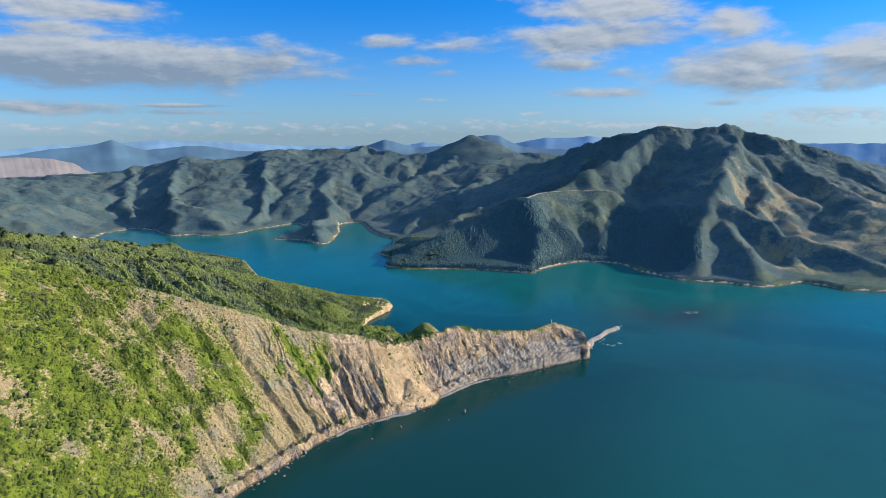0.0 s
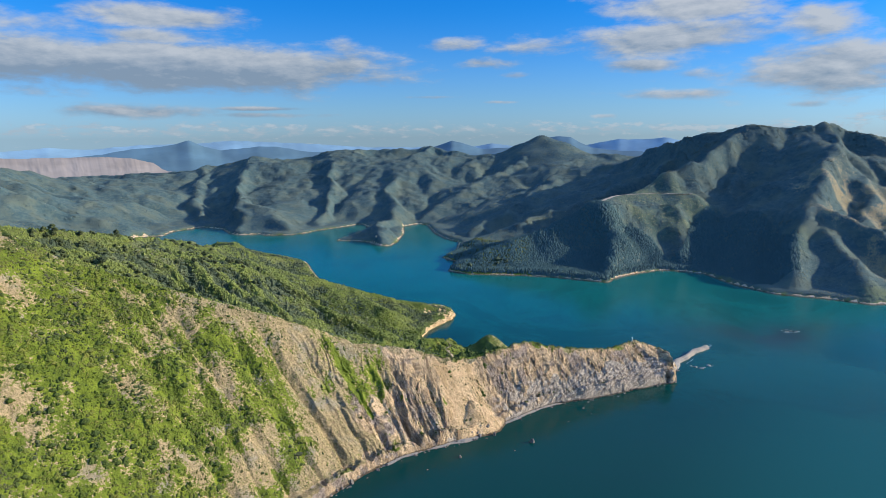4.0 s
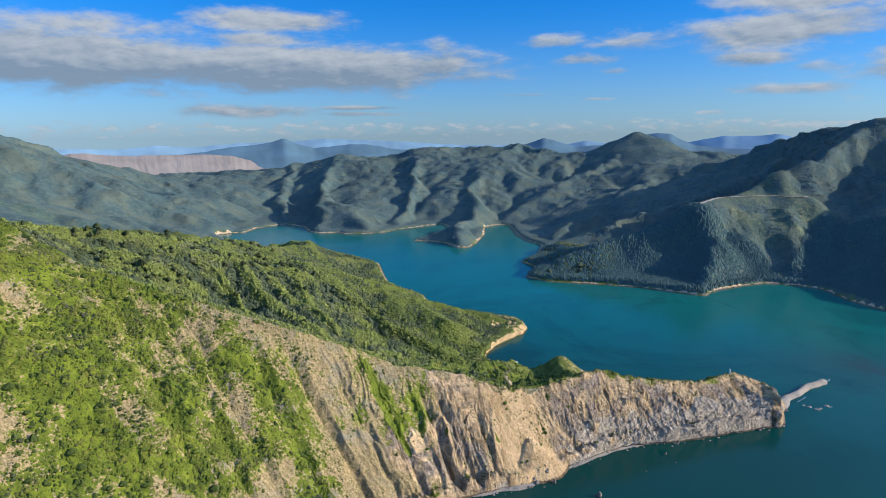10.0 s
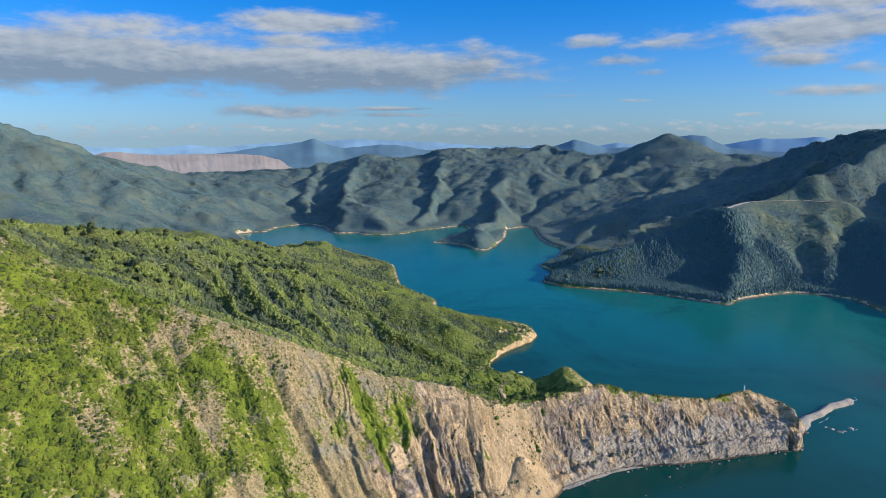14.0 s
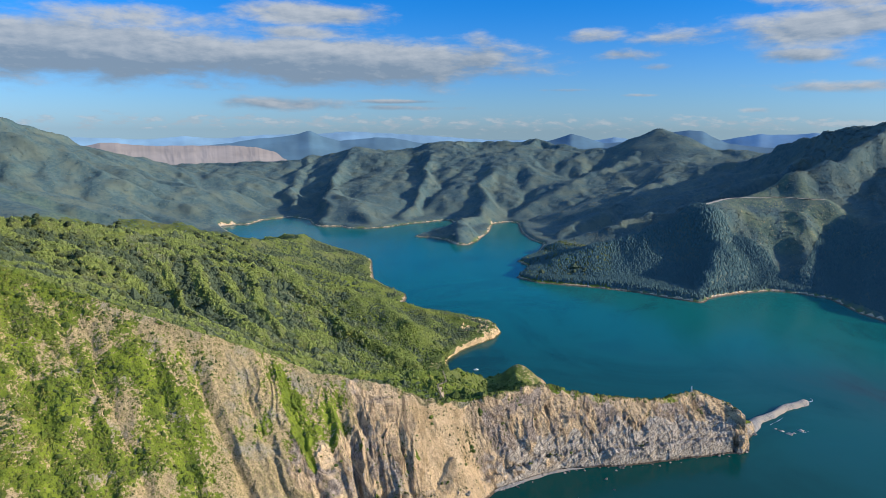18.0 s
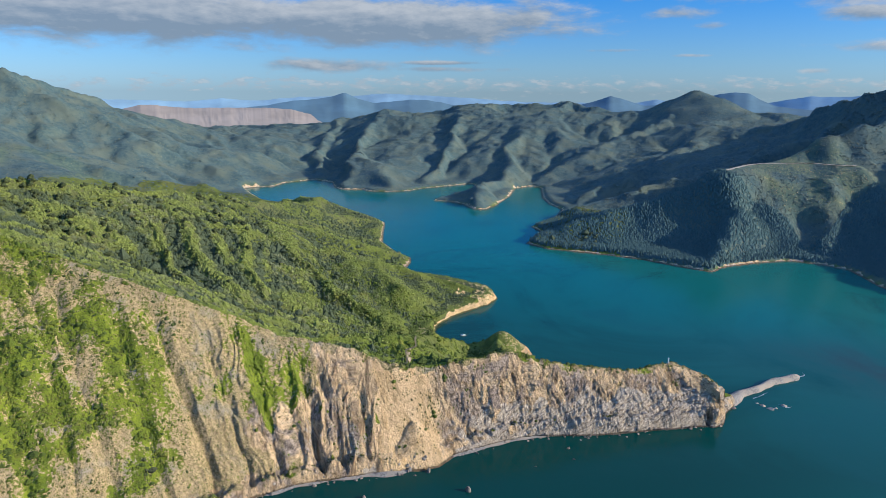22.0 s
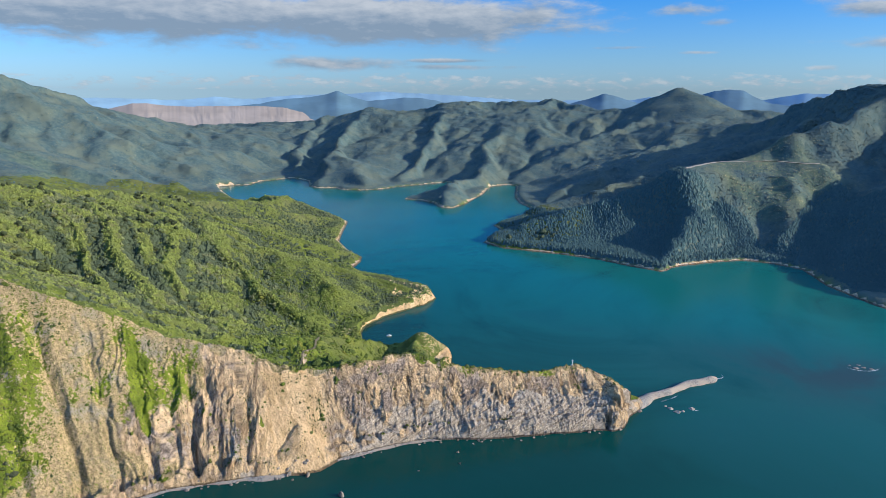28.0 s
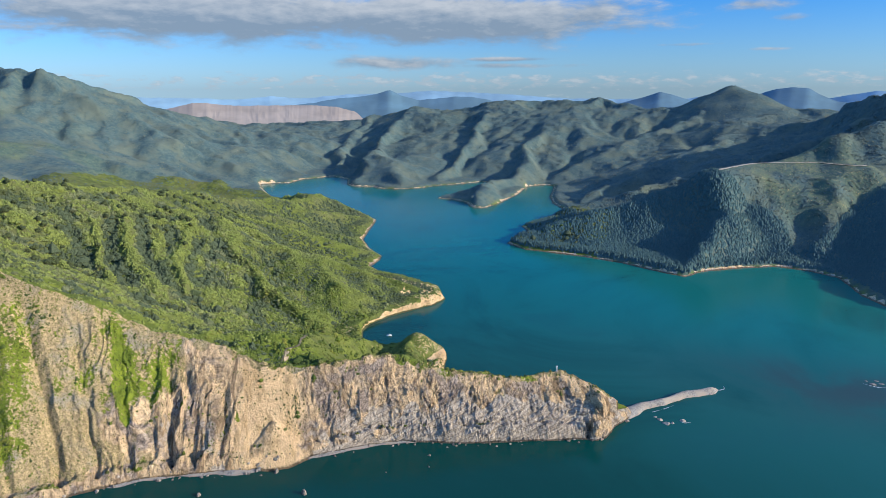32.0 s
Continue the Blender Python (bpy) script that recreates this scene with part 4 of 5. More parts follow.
def leaf_material(name, dark, light, other, grain=1.4, dull=None, sorts=None, gaps=0.45, bloom=0.0, relief=0.9):
    """Foliage: each crown its own tone, mottled by leaves with shaded gaps painted between them."""
    m, n, b = material(name)
    geo = n.add("ShaderNodeNewGeometry")
    pos, island = geo.outputs["Position"], geo.outputs["Random Per Island"]
    col = n.mix(n.smooth(island, 0.1, 0.9), dark, light)
    col = n.mix(n.smooth(n.noise(pos, 0.03, 3), 0.46, 0.62), col, other)
    if dull:
        col = n.mix(n.math("MULTIPLY", n.smooth(n.noise(pos, 0.016, 5, 0.6), 0.50, 0.60), 0.7), col, dull)
        col = n.mix(n.math("MULTIPLY", n.smooth(island, 0.82, 0.95), 0.7), col, tuple(0.55 * c for c in dull))
    if sorts:
        # the sort of plant by its ground: yellow-green on spurs, dark trees in gullies
        at = n.add("ShaderNodeAttribute")
        at.attribute_name = "cover"
        damp = n.math("ADD", at.outputs["Fac"], n.math("MULTIPLY", n.math("SUBTRACT", island, 0.5), 0.45))
        col = n.mix(n.smooth(damp, 0.48, 0.18), col, sorts[0])
        col = n.mix(n.smooth(damp, 0.56, 0.80), col, sorts[1])
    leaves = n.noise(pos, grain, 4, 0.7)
    # shade in the hollows of the leaf bump, put into the colour
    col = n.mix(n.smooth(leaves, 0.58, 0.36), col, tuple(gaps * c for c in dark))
    n.link(col, b.inputs["Base Color"])
    b.inputs["Roughness"].default_value = 0.8
    b.inputs["Specular IOR Level"].default_value = 0.2
    b.inputs["Sheen Weight"].default_value, b.inputs["Sheen Roughness"].default_value = bloom, 0.5
    b.inputs["Sheen Tint"].default_value = (0.55, 0.75, 1.0, 1.0)
    bump = n.add("ShaderNodeBump")
    bump.inputs["Strength"].default_value, bump.inputs["Distance"].default_value = 1.0, relief
    n.link(leaves, bump.inputs["Height"])
    n.link(bump.outputs[0], b.inputs["Normal"])
    return m


BUSH_LEAF = leaf_material("bush_leaves", (0.072, 0.100, 0.040), (0.225, 0.262, 0.085), (0.195, 0.230, 0.066), 1.4, (0.180, 0.192, 0.112), ((0.205, 0.250, 0.056), (0.072, 0.098, 0.056)))
SHRUB_LEAF = leaf_material("shrub_leaves", (0.080, 0.114, 0.016), (0.165, 0.212, 0.026), (0.125, 0.175, 0.020), 2.5, (0.165, 0.158, 0.070), ((0.200, 0.208, 0.040), (0.062, 0.092, 0.020)), 0.75)
GULLY_LEAF = leaf_material("gully_leaves", (0.052, 0.075, 0.026), (0.105, 0.135, 0.040), (0.080, 0.112, 0.030), 1.8, (0.125, 0.120, 0.085), None, 0.6)
SCRUB_LEAF = leaf_material("cliff_scrub_leaves", (0.085, 0.095, 0.030), (0.165, 0.170, 0.055), (0.135, 0.155, 0.032), 2.5, None, None, 0.7)
# pines and far forest: haze is put into the leaf colours as extra blue
PINE_LEAF = leaf_material("hazed_pine_needles", (0.044, 0.096, 0.104), (0.072, 0.134, 0.130), (0.058, 0.112, 0.110), 1.2, None, None, 0.9, 0.0, 0.2)
FOREST_LEAF = leaf_material("hazed_forest_leaves", (0.056, 0.098, 0.106), (0.108, 0.154, 0.136), (0.142, 0.164, 0.112), 0.6, None, None, 0.62, 0.0, 0.5)
LOW_DOMES = [dome(6, 2, 20 + k, 0.28) for k in range(6)]
CONES = [dome(6, 1, 80 + k, 0.25, -0.3) for k in range(6)]


def spots(count, x0, x1, y0, y1, keep):
    """Random places in a rectangle where keep(x, y, z) holds."""
    xy = np.stack([rng.uniform(x0, x1, count), rng.uniform(y0, y1, count)], -1)
    z = land(xy[:, 0], xy[:, 1])
    return xy[keep(xy[:, 0], xy[:, 1], z)]


def behind_crest(x, y, z):
    face, s, d, dc = seaward(x, y)
    bare = step(330, 420, bands(x, y)) * step(-160, -110, x) * step(860, 840, y)
    thin = step(80, 20, dc) * 0.75 * (fbm(x / 30, y / 30, 3, 80) < 0.25)
    return ~face & (z > 3) & (dc > 4) & (rng.uniform(0, 1, x.shape) > np.maximum(bare * 0.97, thin))


xy = np.concatenate([spots(66000, -560, 60, 480, 850, behind_crest), spots(30000, -700, 0, 850, 1490, lambda x, y, z: z > 4), spots(17000, -400, -60, 850, 1010, lambda x, y, z: z > 5)])
bx, by = xy.T
hollow = sum(land(bx + a, by + b) for a, b in ((16, 0), (-16, 0), (0, 16), (0, -16))) / 4 - land(bx, by)
tone = np.clip(0.50 + 0.17 * hollow + 0.42 * fbm(bx / 60, by / 60, 3, 84) - 0.26 * step(70, 10, seaward(bx, by)[3]) + 0.26 * step(800, 960, by) + 0.03, 0, 1)
size = (rng.gamma(2.4, 0.48, len(xy)) + 0.6) * (0.75 + 0.55 * tone) * (1 - 0.4 * step(320, 420, bands(bx, by)) * (by < 1010))
tagged(scatter("bush_canopy", xy, size, size * rng.uniform(0.5, 1.1, len(xy)), LOW_DOMES[:3] + CONES, BUSH_LEAF, 0.0, tone),
       "dense dark green native bush on the slopes", "bush", kind="stuff")


def on_green(x, y, z):
    face, s, d, dc = seaward(x, y)
    return face & (z > 4) & (green_share(x, y, s, d, dc) + 0.5 * fbm(x / 5, y / 5, 2, 54) > rng.uniform(0.15, 0.95, x.shape))


def on_saddle(x, y, z):
    face, s, d, dc = seaward(x, y)
    return ~face & (z > 3) & (bands(x, y) > 330) & (np.hypot(x + 18, y - 785) > 27) & (fbm(x / 18, y / 18, 3, 85) + rng.uniform(-0.5, 0.5, x.shape) > -0.05)


xy = np.concatenate([spots(90000, -460, 60, 270, 650, on_green), spots(30000, -270, 130, 600, 850, on_saddle)])
size = rng.gamma(2.4, 0.30, len(xy)) + 0.30
size = size * (1 + 0.45 * np.clip(fbm(xy[:, 0] / 9, xy[:, 1] / 9, 3, 55), -0.7, 1.2)) * (1 - 0.35 * step(150, 260, bands(xy[:, 0], xy[:, 1])) + 0.55 * step(600, 620, xy[:, 1]) * step(330, 370, bands(xy[:, 0], xy[:, 1])))
tone = np.clip(0.46 + 0.42 * fbm(xy[:, 0] / 26, xy[:, 1] / 26, 4, 56, 0.65) + 0.10 * (size - 0.9) + 0.14 * step(330, 370, bands(xy[:, 0], xy[:, 1])), 0, 1)
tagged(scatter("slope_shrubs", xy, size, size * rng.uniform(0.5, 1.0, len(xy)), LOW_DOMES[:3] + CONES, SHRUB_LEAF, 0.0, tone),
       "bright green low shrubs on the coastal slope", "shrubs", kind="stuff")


def in_gully(x, y, z):
    face, s, d, dc = seaward(x, y)
    line = np.abs(perlin((s + 10 * perlin(x / 30, y / 30, 50)) / 30, d / 120, 86))
    return face & (z > 8) & (dc > 6) & (bands(x, y) < 290) & (line + rng.uniform(-0.05, 0.05, x.shape) < 0.045 + 0.05 * (fbm(x / 40, y / 40, 3, 87) > 0.1)) & (fbm(x / 24, y / 24, 2, 88) > -0.15)


xy = spots(42000, -460, 0, 270, 640, in_gully)
size = rng.gamma(2.5, 0.22, len(xy)) + 0.3
tagged(scatter("gully_bush", xy, size, size * rng.uniform(0.55, 1.2, len(xy)), LOW_DOMES + CONES, GULLY_LEAF),
       "dark green taller bush along the gullies", "bush", kind="stuff")


def on_cliff(x, y, z):
    face, s, d, dc = seaward(x, y)
    c = bands(x, y)
    return face & (z > 7) & (c > 100) & (1.1 * fbm(x / 22, y / 22, 4, 83, 0.6) + 0.25 * step(30, 5, dc) - 0.9 * step(390, 430, c) * (z < 22) + 0.25 * step(390, 430, c) * (z > 24) - 0.6 * step(26, 10, np.abs(c - 372)) + rng.uniform(-0.5, 0.5, x.shape) > -0.12)


xy = spots(240000, -420, 180, 300, 760, on_cliff)
size = (rng.gamma(2.4, 0.12, len(xy)) + 0.14) * (1 + 0.75 * step(350, 420, bands(xy[:, 0], xy[:, 1])))
tagged(scatter("cliff_scrub", xy, size, size * rng.uniform(0.6, 1.0, len(xy)), CONES, SCRUB_LEAF),
       "small olive scrub dotted over the tan cliff", "scrub", kind="stuff")

PLANTATION = np.array([(-150, 1235), (20, 1205), (178, 1160), (190, 1215), (300, 1280), (360, 1250), (415, 1098), (470, 1150), (520, 1300), (500, 1420), (420, 1500), (372, 1440), (330, 1340), (301, 1322), (287, 1378), (253, 1392),
                       (219, 1395), (184, 1388), (160, 1440), (80, 1440), (-40, 1480), (-130, 1500)], float)
xy = spots(52000, -150, 530, 1150, 1510, lambda x, y, z: (z > 3.5) & inside(PLANTATION, x, y))
tall = rng.normal(5.6, 1.1, len(xy)).clip(3.5, 8)
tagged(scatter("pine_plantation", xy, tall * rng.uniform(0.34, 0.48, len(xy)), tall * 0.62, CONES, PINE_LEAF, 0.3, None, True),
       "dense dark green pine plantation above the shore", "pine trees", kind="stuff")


def off_road(x, y, z):
    thin = np.maximum(dry_ground(x, y) * 0.93, 0.6 * sunlit_scrub(x, y)) > rng.uniform(0, 1, x.shape)
    shown = (land(x, y + 12) - z) / 12 > -0.16
    return (z > 4) & shown & ~thin & ~inside(PLANTATION, x, y) & (along(ROAD, x, y)[0] > 6)


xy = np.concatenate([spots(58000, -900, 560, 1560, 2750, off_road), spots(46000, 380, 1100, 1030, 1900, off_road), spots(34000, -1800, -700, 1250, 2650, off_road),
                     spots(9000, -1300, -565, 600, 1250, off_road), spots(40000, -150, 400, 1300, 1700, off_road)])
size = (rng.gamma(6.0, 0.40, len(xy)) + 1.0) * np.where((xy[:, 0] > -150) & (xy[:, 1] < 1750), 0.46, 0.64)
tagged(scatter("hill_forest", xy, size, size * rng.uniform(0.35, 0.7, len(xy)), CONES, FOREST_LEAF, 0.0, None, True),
       "dark forest over the far hills, its green tinted haze blue", "forest", kind="stuff")


# ---------------------------------------------------------------- shore, tracks and loose things
def plain(name, colour, rough=0.7, metal=0.0, vary=0.18, scale=3.0, bump_by=0.0):
    """A surface of one paint or stone, with grain and wear."""
    m, n, b = material(name)
    pos = n.add("ShaderNodeTexCoord").outputs["Object"]
    f = n.noise(pos, scale, 5, 0.62)
    n.link(n.mix(n.smooth(f, 0.3, 0.7), tuple(c * (1 - vary) for c in colour), tuple(min(1, c * (1 + vary)) for c in colour)), b.inputs["Base Color"])
    b.inputs["Roughness"].default_value, b.inputs["Metallic"].default_value = rough, metal
    if bump_by:
        bump = n.add("ShaderNodeBump")
        bump.inputs["Distance"].default_value = bump_by
        n.link(f, bump.inputs["Height"])
        n.link(bump.outputs[0], b.inputs["Normal"])
    return m


def shingle_material():
    m, n, b = material("beach_shingle")
    pos = n.add("ShaderNodeNewGeometry").outputs["Position"]
    f, g = n.noise(pos, 0.9, 5, 0.7), n.noise(pos, 0.12, 4)
    col = n.mix(n.smooth(f, 0.35, 0.65), (0.105, 0.100, 0.093), (0.27, 0.258, 0.238))
    col = n.mix(n.smooth(g, 0.45, 0.6), col, (0.26, 0.230, 0.190))
    n.link(col, b.inputs["Base Color"])
    b.inputs["Roughness"].default_value = 0.9
    bump = n.add("ShaderNodeBump")
    bump.inputs["Strength"].default_value, bump.inputs["Distance"].default_value = 0.8, 0.5
    n.link(f, bump.inputs["Height"])
    n.link(bump.outputs[0], b.inputs["Normal"])
    return m


SHINGLE = shingle_material()
SEA_ROCK = plain("sea_rock", (0.15, 0.135, 0.115), 0.75, 0, 0.55, 1.2, 0.4)
PALE_ROCK = plain("pale_rock", (0.30, 0.265, 0.215), 0.85, 0, 0.4, 1.0, 0.4)
PATH_DIRT = plain("path_dirt", (0.085, 0.075, 0.045), 0.95, 0, 0.3, 0.4, 0.2)
SOIL = plain("bare_soil", (0.33, 0.255, 0.165), 0.95, 0, 0.35, 0.5, 0.2)
DIRT = plain("track_dirt", (0.36, 0.305, 0.235), 0.95, 0, 0.3, 0.4, 0.2)
WHITE = plain("white_paint", (0.78, 0.78, 0.76), 0.35, 0, 0.05)
DARK = plain("black_plastic", (0.03, 0.03, 0.035), 0.4)
GLASS = plain("tinted_glass", (0.03, 0.045, 0.055), 0.08)
CONCRETE = plain("concrete", (0.42, 0.41, 0.38), 0.9, 0, 0.2, 2.0, 0.05)
FOAM = plain("sea_foam", (0.42, 0.47, 0.48), 0.9, 0, 0.3, 0.6)
BARK = plain("bark", (0.09, 0.07, 0.05), 0.95, 0, 0.35, 4.0, 0.08)


def smooth_line(points, gap):
    """Points along a rounded line at even gaps."""
    p = np.array([points[0], *points, points[-1]], float)
    out = []
    for a, b, c, d in zip(p, p[1:], p[2:], p[3:]):
        for t in np.linspace(0, 1, max(2, int(np.linalg.norm(c - b) / gap) + 1))[:-1]:
            out.append(0.5 * (2 * b + (c - a) * t + (2 * a - 5 * b + 4 * c - d) * t * t + (3 * b - a - 3 * c + d) * t**3))
    return np.array([*out, points[-1]])


def ribbon(name, line, across, mat):
    """A strip along a line; across(k, run) gives the offset to the left and the height of its k-th edge, or None after the last."""
    way = np.gradient(line[:, :2], axis=0)
    way /= np.linalg.norm(way, axis=1, keepdims=True)
    side = np.stack([-way[:, 1], way[:, 0]], -1)
    run = np.r_[0, np.cumsum(np.hypot(*np.diff(line[:, :2], axis=0).T))]
    rows, k = [], 0
    while (edge := across(k, run)) is not None:
        off, z = edge
        xy = line[:, :2] + side * np.asarray(off).reshape(-1, 1)
        rows.append(np.c_[xy, z(xy[:, 0], xy[:, 1])])
        k += 1
    n = len(line)
    ids = np.arange(k * n).reshape(k, n)
    quads = np.stack([ids[:-1, :-1], ids[:-1, 1:], ids[1:, 1:], ids[1:, :-1]], -1).reshape(-1, 4)
    return sheet(name, np.concatenate(rows), quads[:, ::-1], mat)


# shingle beach under the cliff
shore_line = smooth_line(SEA_CLIFF[6:15], 2.0)


def beach_edge(k, run):
    offs, zs = (-5.5, -2.6, 0.6, 3.4, 6.0), (-1.0, 0.25, 0.9, 1.5, 2.0)
    if k >= 5:
        return None
    wobble = 2.0 * perlin(run / 17, run * 0 + 0.2 * k, 90) + 0.9
    fade = np.clip(np.minimum(run, run[-1] - run) / 25, 0, 1)
    return offs[k] + wobble + (1 - fade) * 2, lambda x, y: np.full(x.shape, zs[k]) - (1 - fade) * 1.4 + 0.15 * perlin(x / 3, y / 3, 91)


tagged(ribbon("beach", shore_line, beach_edge, SHINGLE), "narrow grey shingle beach below the cliff", "beach", kind="structure")

# gravel spit off the tip
spit_line = smooth_line([(166, 744), (179, 762), (191, 779), (205, 798), (219, 814), (230, 826), (235, 831)], 2.0)


def spit_edge(k, run):
    if k >= 9:
        return None
    f = k / 4 - 1
    end = np.clip((run[-1] - run) / 9, 0, 1) ** 0.5
    half = 0.85 * (11.5 - 6.5 * step(0, 45, run) + 1.2 * step(60, 95, run)) * end * (1 + 0.25 * perlin(run / 9, run * 0 + np.sign(f), 96))
    top = (3.6 + 0.5 * perlin(run / 14, run * 0, 92)) * (1 - f * f) - 0.9 * f * f
    return f * half + 2.0 * perlin(run / 22, run * 0, 93), lambda x, y: top * end - 0.7 * (1 - end) + 0.18 * perlin(x / 2.5, y / 2.5, 94)


tagged(ribbon("gravel_spit", spit_line, spit_edge, SHINGLE), "pale grey gravel spit running off the headland tip", "spit", kind="structure")


def on_land(half, lift):
    def edge(k, run):
        if k >= 5:
            return None
        return (k / 2 - 1) * half, lambda x, y: np.maximum.reduce([land(x + a, y + b) for a, b in ((0, 0), (1.5, 0), (-1.5, 0), (0, 1.5), (0, -1.5))]) + lift
    return edge


tagged(ribbon("road", smooth_line(ROAD, 3.0), on_land(3.4, 0.5), DIRT), "pale dirt road benched into the far hillside", "road", kind="structure")
tagged(ribbon("footpath", smooth_line([(-50, 624), (-53, 634), (-59, 645), (-55, 654), (-60, 665), (-65, 678)], 1.5), on_land(0.7, 0.5), PATH_DIRT), "narrow dark footpath down the grassy slope", "path", kind="structure")


tagged(ribbon("bare_slip", smooth_line([(-50.5, 633), (-54, 640), (-57.5, 646), (-56, 652)], 1.5), lambda k, run: None if k >= 5 else ((k / 2 - 1) * 2.2 * np.clip(np.minimum(run, run[-1] - run) / 5, 0.1, 1) * 0.7, lambda x, y: land(x, y) + 0.7), SOIL),
       "small slip of bare pale soil beside the path", "bare soil", kind="structure")


# rocks
def rock_mesh(name, seed, mat, flat=0.75):
    bm = bmesh.new()
    bmesh.ops.create_icosphere(bm, subdivisions=2, radius=1.0)
    r = random.Random(seed)
    cuts = [(Vector((r.uniform(-1, 1), r.uniform(-1, 1), r.uniform(-0.4, 1))).normalized(), r.uniform(0.45, 0.8)) for _ in range(9)]
    for v in bm.verts:
        for way, far in cuts:
            over = v.co.dot(way) - far
            if over > 0:
                v.co -= way * over * 0.9
        v.co *= 1 + 0.16 * noise.noise(v.co * 2.1 + Vector((seed, 0, 0)))
        v.co.z *= flat
    mesh = bpy.data.meshes.new(name)
    bm.to_mesh(mesh)
    bm.free()
    mesh.materials.append(mat)
    return mesh


ROCKS = [rock_mesh("rock", k, SEA_ROCK) for k in range(5)] + [rock_mesh("rock", 10 + k, SEA_ROCK, 1.3) for k in range(2)] + [rock_mesh("rock", 20 + k, PALE_ROCK) for k in range(3)]


def rock(x, y, size, which, label, group, tall=1.0):
    ob = new("rock", ROCKS[which])
    ob.matrix_basis = pose(x, y, max(float(land(np.array([x]), np.array([y]))[0]), -0.2) + 0.1 * size, 0, 0, (x * 37 + y * 53) % 360) @ Matrix.Diagonal((size, size * 0.8, size * tall, 1))
    return tagged(ob, label, "rock", group)


for x, y, size, tall in [(-11.5, 574, 2.2, 1.3), (-37, 534, 2.0, 1.1), (19, 564, 2.4, 1.5), (-18, 567, 1.1, 1), (31, 645, 1.6, 1.4), (42, 639, 1.3, 1), (68, 636, 1.3, 1.3), (74, 624, 1.2, 0.8),
                         (22, 628, 1.7, 1.0), (-92, 516, 1.8, 1.3), (-112, 488, 2.4, 1.0), (-60, 512, 1.1, 0.8), (-120, 452, 1.6, 0.8), (52, 606, 1.0, 0.7), (5, 548, 1.0, 0.7)]:
    rock(x, y, size, 5 + int(x) % 2, "dark weathered rock standing in shallow sea", "rocks off the cliff", tall)
for x, y, size in [(200, 757, 2.6), (205, 753, 3.2), (209, 756, 1.8), (216, 763, 2.8), (196, 760, 1.5), (178, 744, 2.6), (171, 735, 3.0)]:
    rock(x, y, size, 7 + int(x) % 3, "low pale rock awash beside the gravel spit", "rocks beside the spit", 0.6)
for x, y, size in [(351, 900, 3.4), (357, 903, 2.6), (363, 902, 3.0), (354, 908, 2.2), (346, 905, 1.8)]:
    rock(x, y, size, int(x) % 5, "dark reef rock just breaking the sea surface", "reef rocks", 0.32)
spread = random.Random(5)
foot = smooth_line(SEA_CLIFF[4:21], 2.0)
for _ in range(150):
    k = spread.randrange(1, len(foot) - 1)
    way = foot[k + 1] - foot[k - 1]
    out = Vector((way[1], -way[0])).normalized() * spread.triangular(-3, 6, 0)
    rock(foot[k][0] + out.x, foot[k][1] + out.y, spread.triangular(0.5, 2.2, 0.7), spread.randrange(10), "broken boulder at the foot of the cliff", "boulders at the cliff foot", spread.uniform(0.7, 1.2))


# foam where the swell breaks
def foam(points, half, label):
    line = smooth_line(points, 0.8)

    def edge(k, run):
        if k >= 3:
            return None
        end = np.clip(np.minimum(run, run[-1] - run) / 4, 0, 1)
        return (k - 1) * half * end * (0.1 + 1.3 * np.abs(perlin(run / 2.5, run * 0 + k, 95))), lambda x, y: np.full(x.shape, 0.06 + 0.02 * k)
    return tagged(ribbon("foam", line, edge, FOAM), label, "foam", kind="stuff")


foam([(343, 898), (350, 895), (358, 896), (366, 901), (370, 907)], 0.7, "white foam breaking round a reef")
foam([(238, 840), (239, 834), (232, 826), (226, 815)], 0.8, "white foam along the gravel spit edge")
foam([(206, 786), (200, 776), (192, 766)], 0.5, "white foam along the gravel spit edge")
foam([(212, 764), (216, 760), (221, 763)], 0.5, "white foam round low rocks")


# ---------------------------------------------------------------- beacon, boat
def part(name, bm, mat, parent, label="", smooth=False):
    mesh = bpy.data.meshes.new(name)
    for f in bm.faces:
        f.smooth = smooth
    bm.to_mesh(mesh)
    bm.free()
    mesh.materials.append(mat)
    ob = new(name, mesh)
    ob.parent = parent
    return tagged(ob, label)


def post(r0, r1, z0, z1, sides=12, x=0.0, y=0.0):
    bm = bmesh.new()
    bmesh.ops.create_cone(bm, cap_ends=True, segments=sides, radius1=r0, radius2=r1, depth=z1 - z0, matrix=Matrix.Translation((x, y, (z0 + z1) / 2)))
    return bm


def box(x, y, z, sx, sy, sz, bevel=0.03):
    bm = bmesh.new()
    bmesh.ops.create_cube(bm, size=1.0, matrix=Matrix.Translation((x, y, z)) @ Matrix.Diagonal((sx, sy, sz, 1)))
    bmesh.ops.bevel(bm, geom=bm.edges[:], offset=bevel, segments=1, affect="EDGES")
    return bm


bx, by = 127.0, 729.0
beacon = tagged(new("navigation_beacon"), "white navigation beacon on a concrete plinth on the crest", "beacon")
beacon.matrix_basis = pose(bx, by, float(land(np.array([bx]), np.array([by]))[0]))
part("plinth", post(0.9, 0.8, -1.0, 0.4, 8), CONCRETE, beacon, "grey concrete plinth")
part("mast", post(0.42, 0.34, 0.4, 3.6), WHITE, beacon, "white steel mast", True)
part("platform", post(0.65, 0.65, 3.6, 3.7), WHITE, beacon)
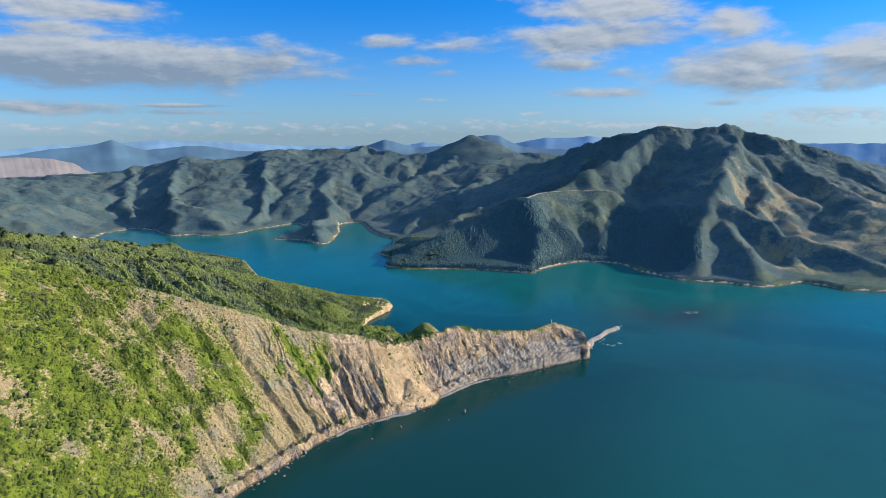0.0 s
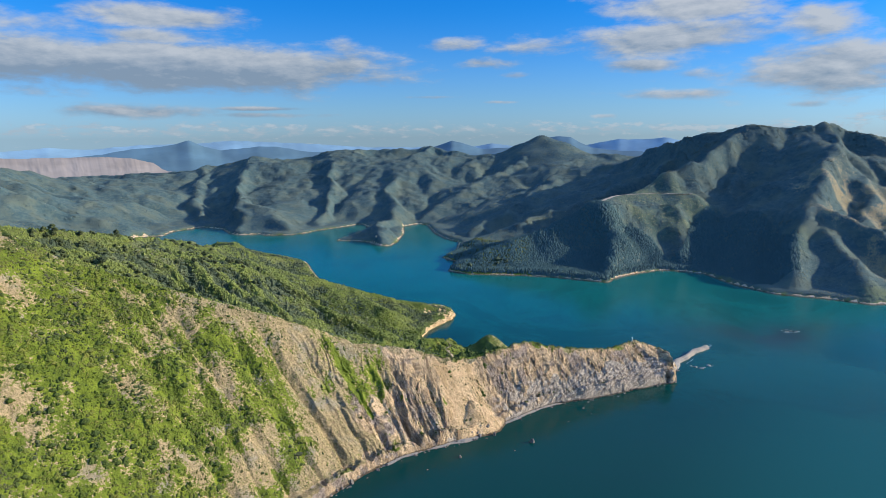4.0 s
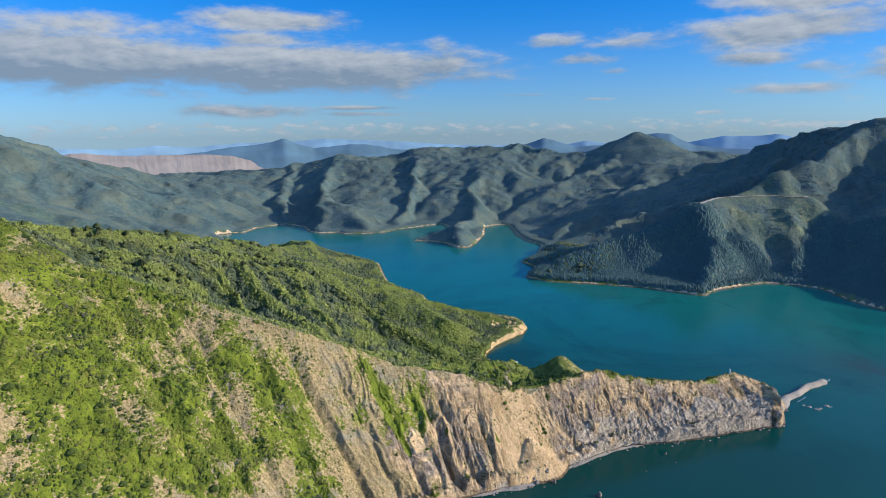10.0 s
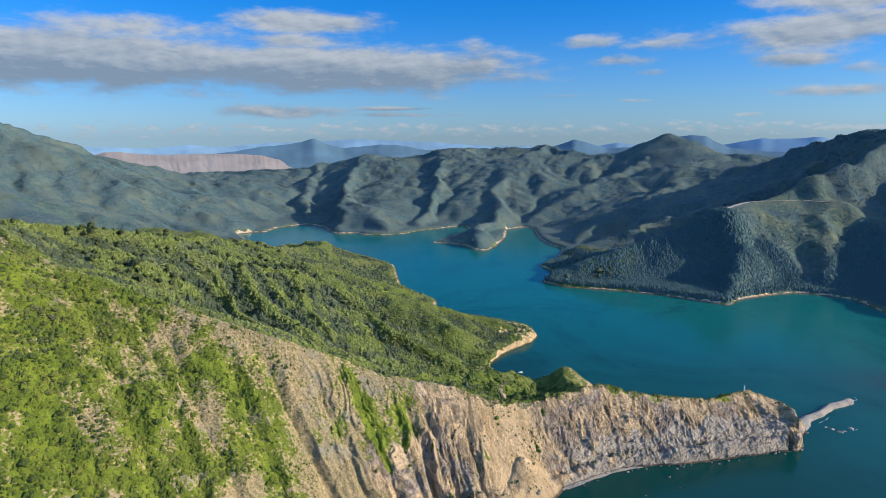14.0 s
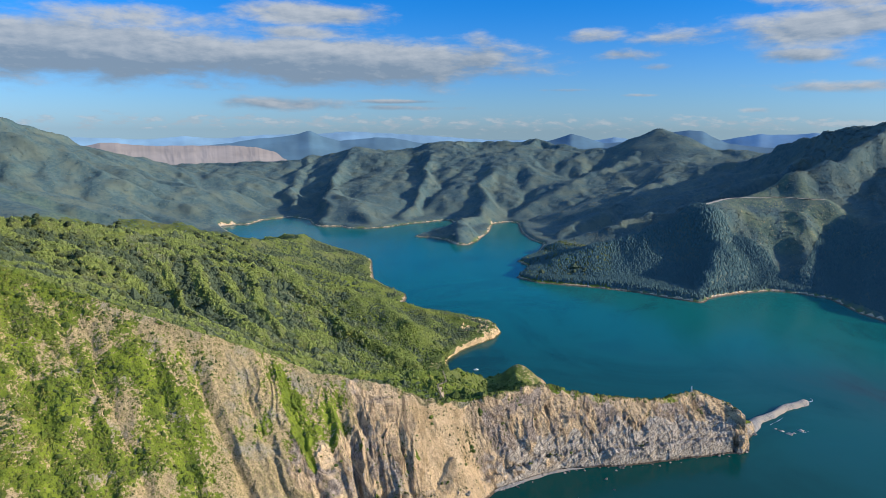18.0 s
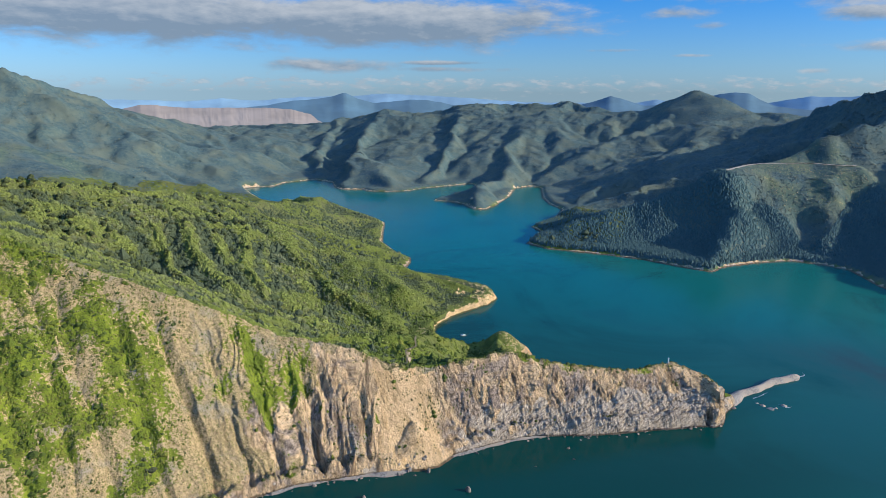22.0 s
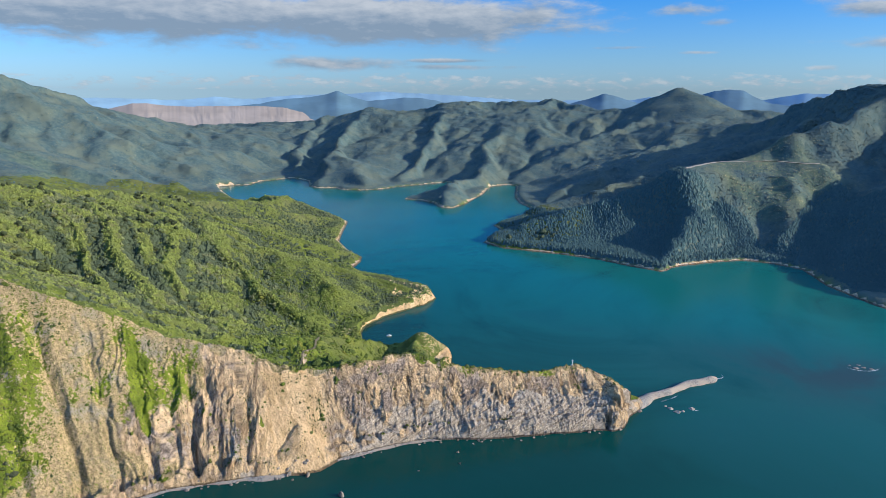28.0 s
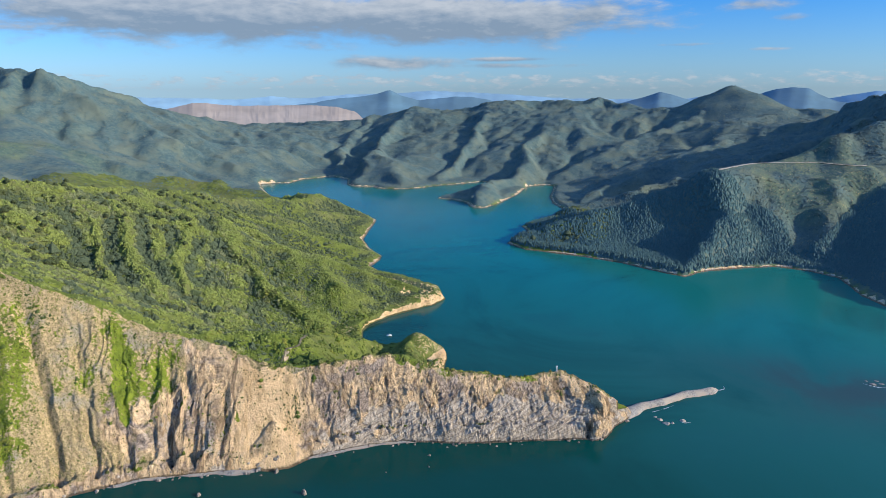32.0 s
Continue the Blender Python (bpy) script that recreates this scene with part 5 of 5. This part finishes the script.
part("lantern", post(0.22, 0.20, 3.7, 4.3), GLASS, beacon, "dark glass lantern", True)
part("cap", post(0.28, 0.03, 4.3, 4.6), WHITE, beacon, "white cone cap", True)
part("solar_panel", box(0.32, 0, 2.9, 0.06, 0.6, 0.5), DARK, beacon, "dark solar panel")


def hull_mesh():
    """An open runabout hull by its sections from stern to bow."""
    bm = bmesh.new()
    rings = []
    for x, half, keel, top in [(-2.6, 0.95, -0.30, 0.55), (-1.4, 1.05, -0.35, 0.55), (0.0, 1.08, -0.35, 0.60), (1.2, 0.92, -0.30, 0.68), (2.1, 0.50, -0.15, 0.78), (2.7, 0.06, 0.15, 0.86)]:
        rings.append([bm.verts.new((x, s * half * w, keel + (top - keel) * h)) for s, w, h in ((-1, 1, 1), (-1, 0.85, 0.35), (0, 0, 0), (1, 0.85, 0.35), (1, 1, 1), (1, 0.86, 1), (1, 0.72, 0.5), (-1, 0.72, 0.5), (-1, 0.86, 1))])
    for a, b in zip(rings, rings[1:]):
        for i in range(9):
            bm.faces.new((a[i], a[(i + 1) % 9], b[(i + 1) % 9], b[i]))
    bm.faces.new(rings[0])
    bm.faces.new(rings[-1][::-1])
    bmesh.ops.recalc_face_normals(bm, faces=bm.faces[:])
    return bm


boat = tagged(new("motor_boat"), "small white motor boat moored in the inner bay", "boat")
boat.matrix_basis = pose(-72, 815, 0.05, 0, 0, 24)
part("hull", hull_mesh(), WHITE, boat, "white fibreglass hull", True)
part("cabin", box(0.55, 0, 0.95, 1.3, 1.3, 0.75, 0.12), WHITE, boat, "white cabin")
part("windscreen", box(1.22, 0, 1.05, 0.08, 1.1, 0.42), GLASS, boat, "dark tinted windscreen")
part("roof", box(0.4, 0, 1.42, 1.7, 1.4, 0.07), WHITE, boat, "white cabin roof")
motor = part("outboard", box(-2.8, 0, 0.55, 0.4, 0.42, 0.6, 0.08), DARK, boat, "black outboard motor")
part("propeller_leg", box(-2.82, 0, -0.05, 0.14, 0.12, 0.8), DARK, motor)


# ---------------------------------------------------------------- single trees that stand out of the bush
def crown_mesh(name, seed, mat):
    r = np.random.default_rng(seed)
    verts, faces, base = [], [], 0
    for k in range(7):
        v, f = dome(7, 3, seed * 10 + k, 0.3, -0.6)
        a, out = r.uniform(0, 6.28), r.uniform(0.2, 0.75) * (k > 0)
        s = r.uniform(0.45, 0.7)
        verts.append(v * s + (out * math.cos(a), out * math.sin(a), 1.2 + r.uniform(-0.35, 0.45) * (k > 0) + 0.25 * (k == 0)))
        faces.append(f + base)
        base += len(v)
    me = bpy.data.meshes.new(name)
    me.from_pydata(np.concatenate(verts).tolist(), [], np.concatenate(faces).tolist())
    me.polygons.foreach_set("use_smooth", np.ones(len(me.polygons), bool))
    me.materials.append(mat)
    return me


def bare(name, bm, mat):
    mesh = bpy.data.meshes.new(name)
    bm.to_mesh(mesh)
    bm.free()
    mesh.materials.append(mat)
    return mesh


def stem_mesh():
    bm = post(0.13, 0.07, -0.3, 1.2, 7)
    for a in (0.4, 2.5, 4.4):
        top = Matrix.Translation((0.28 * math.cos(a), 0.28 * math.sin(a), 1.0)) @ Matrix.Rotation(a, 4, "Z") @ Matrix.Rotation(0.7, 4, "Y")
        bmesh.ops.create_cone(bm, cap_ends=True, segments=5, radius1=0.06, radius2=0.02, depth=0.9, matrix=top)
    return bare("trunk", bm, BARK)


def pine_crown(seed):
    v, f = conifer(8, 6, seed)
    me = bpy.data.meshes.new("crown")
    me.from_pydata(v.tolist(), [], f.tolist())
    me.materials.append(PINE_LEAF)
    return me


TREE_LEAF = leaf_material("tree_leaves", (0.045, 0.062, 0.026), (0.085, 0.110, 0.038), (0.075, 0.098, 0.036), 2.0)
STEM, CROWNS = stem_mesh(), [crown_mesh("crown", k, TREE_LEAF) for k in range(5)]
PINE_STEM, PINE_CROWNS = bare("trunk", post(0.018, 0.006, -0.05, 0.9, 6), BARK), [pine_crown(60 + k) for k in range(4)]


def tree(kind, x, y, z, size, stem, crown, label, group, turn):
    top = tagged(new(kind), label, "tree", group)
    top.matrix_basis = pose(x, y, z, 0, 0, turn) @ Matrix.Diagonal((size, size, size, 1))
    for name, mesh in (("trunk", stem), ("crown", crown)):
        ob = new(name, mesh)
        ob.parent = top
    return top


pick = random.Random(11)
for cx, cy, wide, count in [(-400, 640, 60, 70), (-430, 740, 60, 60), (-350, 800, 50, 45), (-300, 640, 40, 35), (-440, 900, 60, 40)]:
    for _ in range(count):
        x, y = cx + pick.gauss(0, wide * 0.6), cy + pick.gauss(0, wide * 0.6)
        face, s, d, dc = seaward(np.array([x]), np.array([y]))
        if not face[0] and dc[0] > 22:
            tree("tree", x, y, float(land(np.array([x]), np.array([y]))[0]) - 0.4, pick.uniform(1.8, 3.2), STEM, CROWNS[pick.randrange(5)], "rounded dark green native tree above the bush", "trees over the bush", pick.uniform(0, 360))
front = smooth_line(EAST_SHORE[6:16], 4.0)
for x, y in front:
    for back in (11, 18):
        px, py = x + pick.uniform(-2, 2) + 2, y + back + pick.uniform(-2, 2)
        z = float(land(np.array([px]), np.array([py]))[0])
        if z > 2 and pick.random() < 0.75:
            tree("pine_tree", px, py, z, pick.uniform(5, 8), PINE_STEM, PINE_CROWNS[pick.randrange(4)], "tall dark green pine at the edge of the plantation", "pines along the shore", pick.uniform(0, 360))
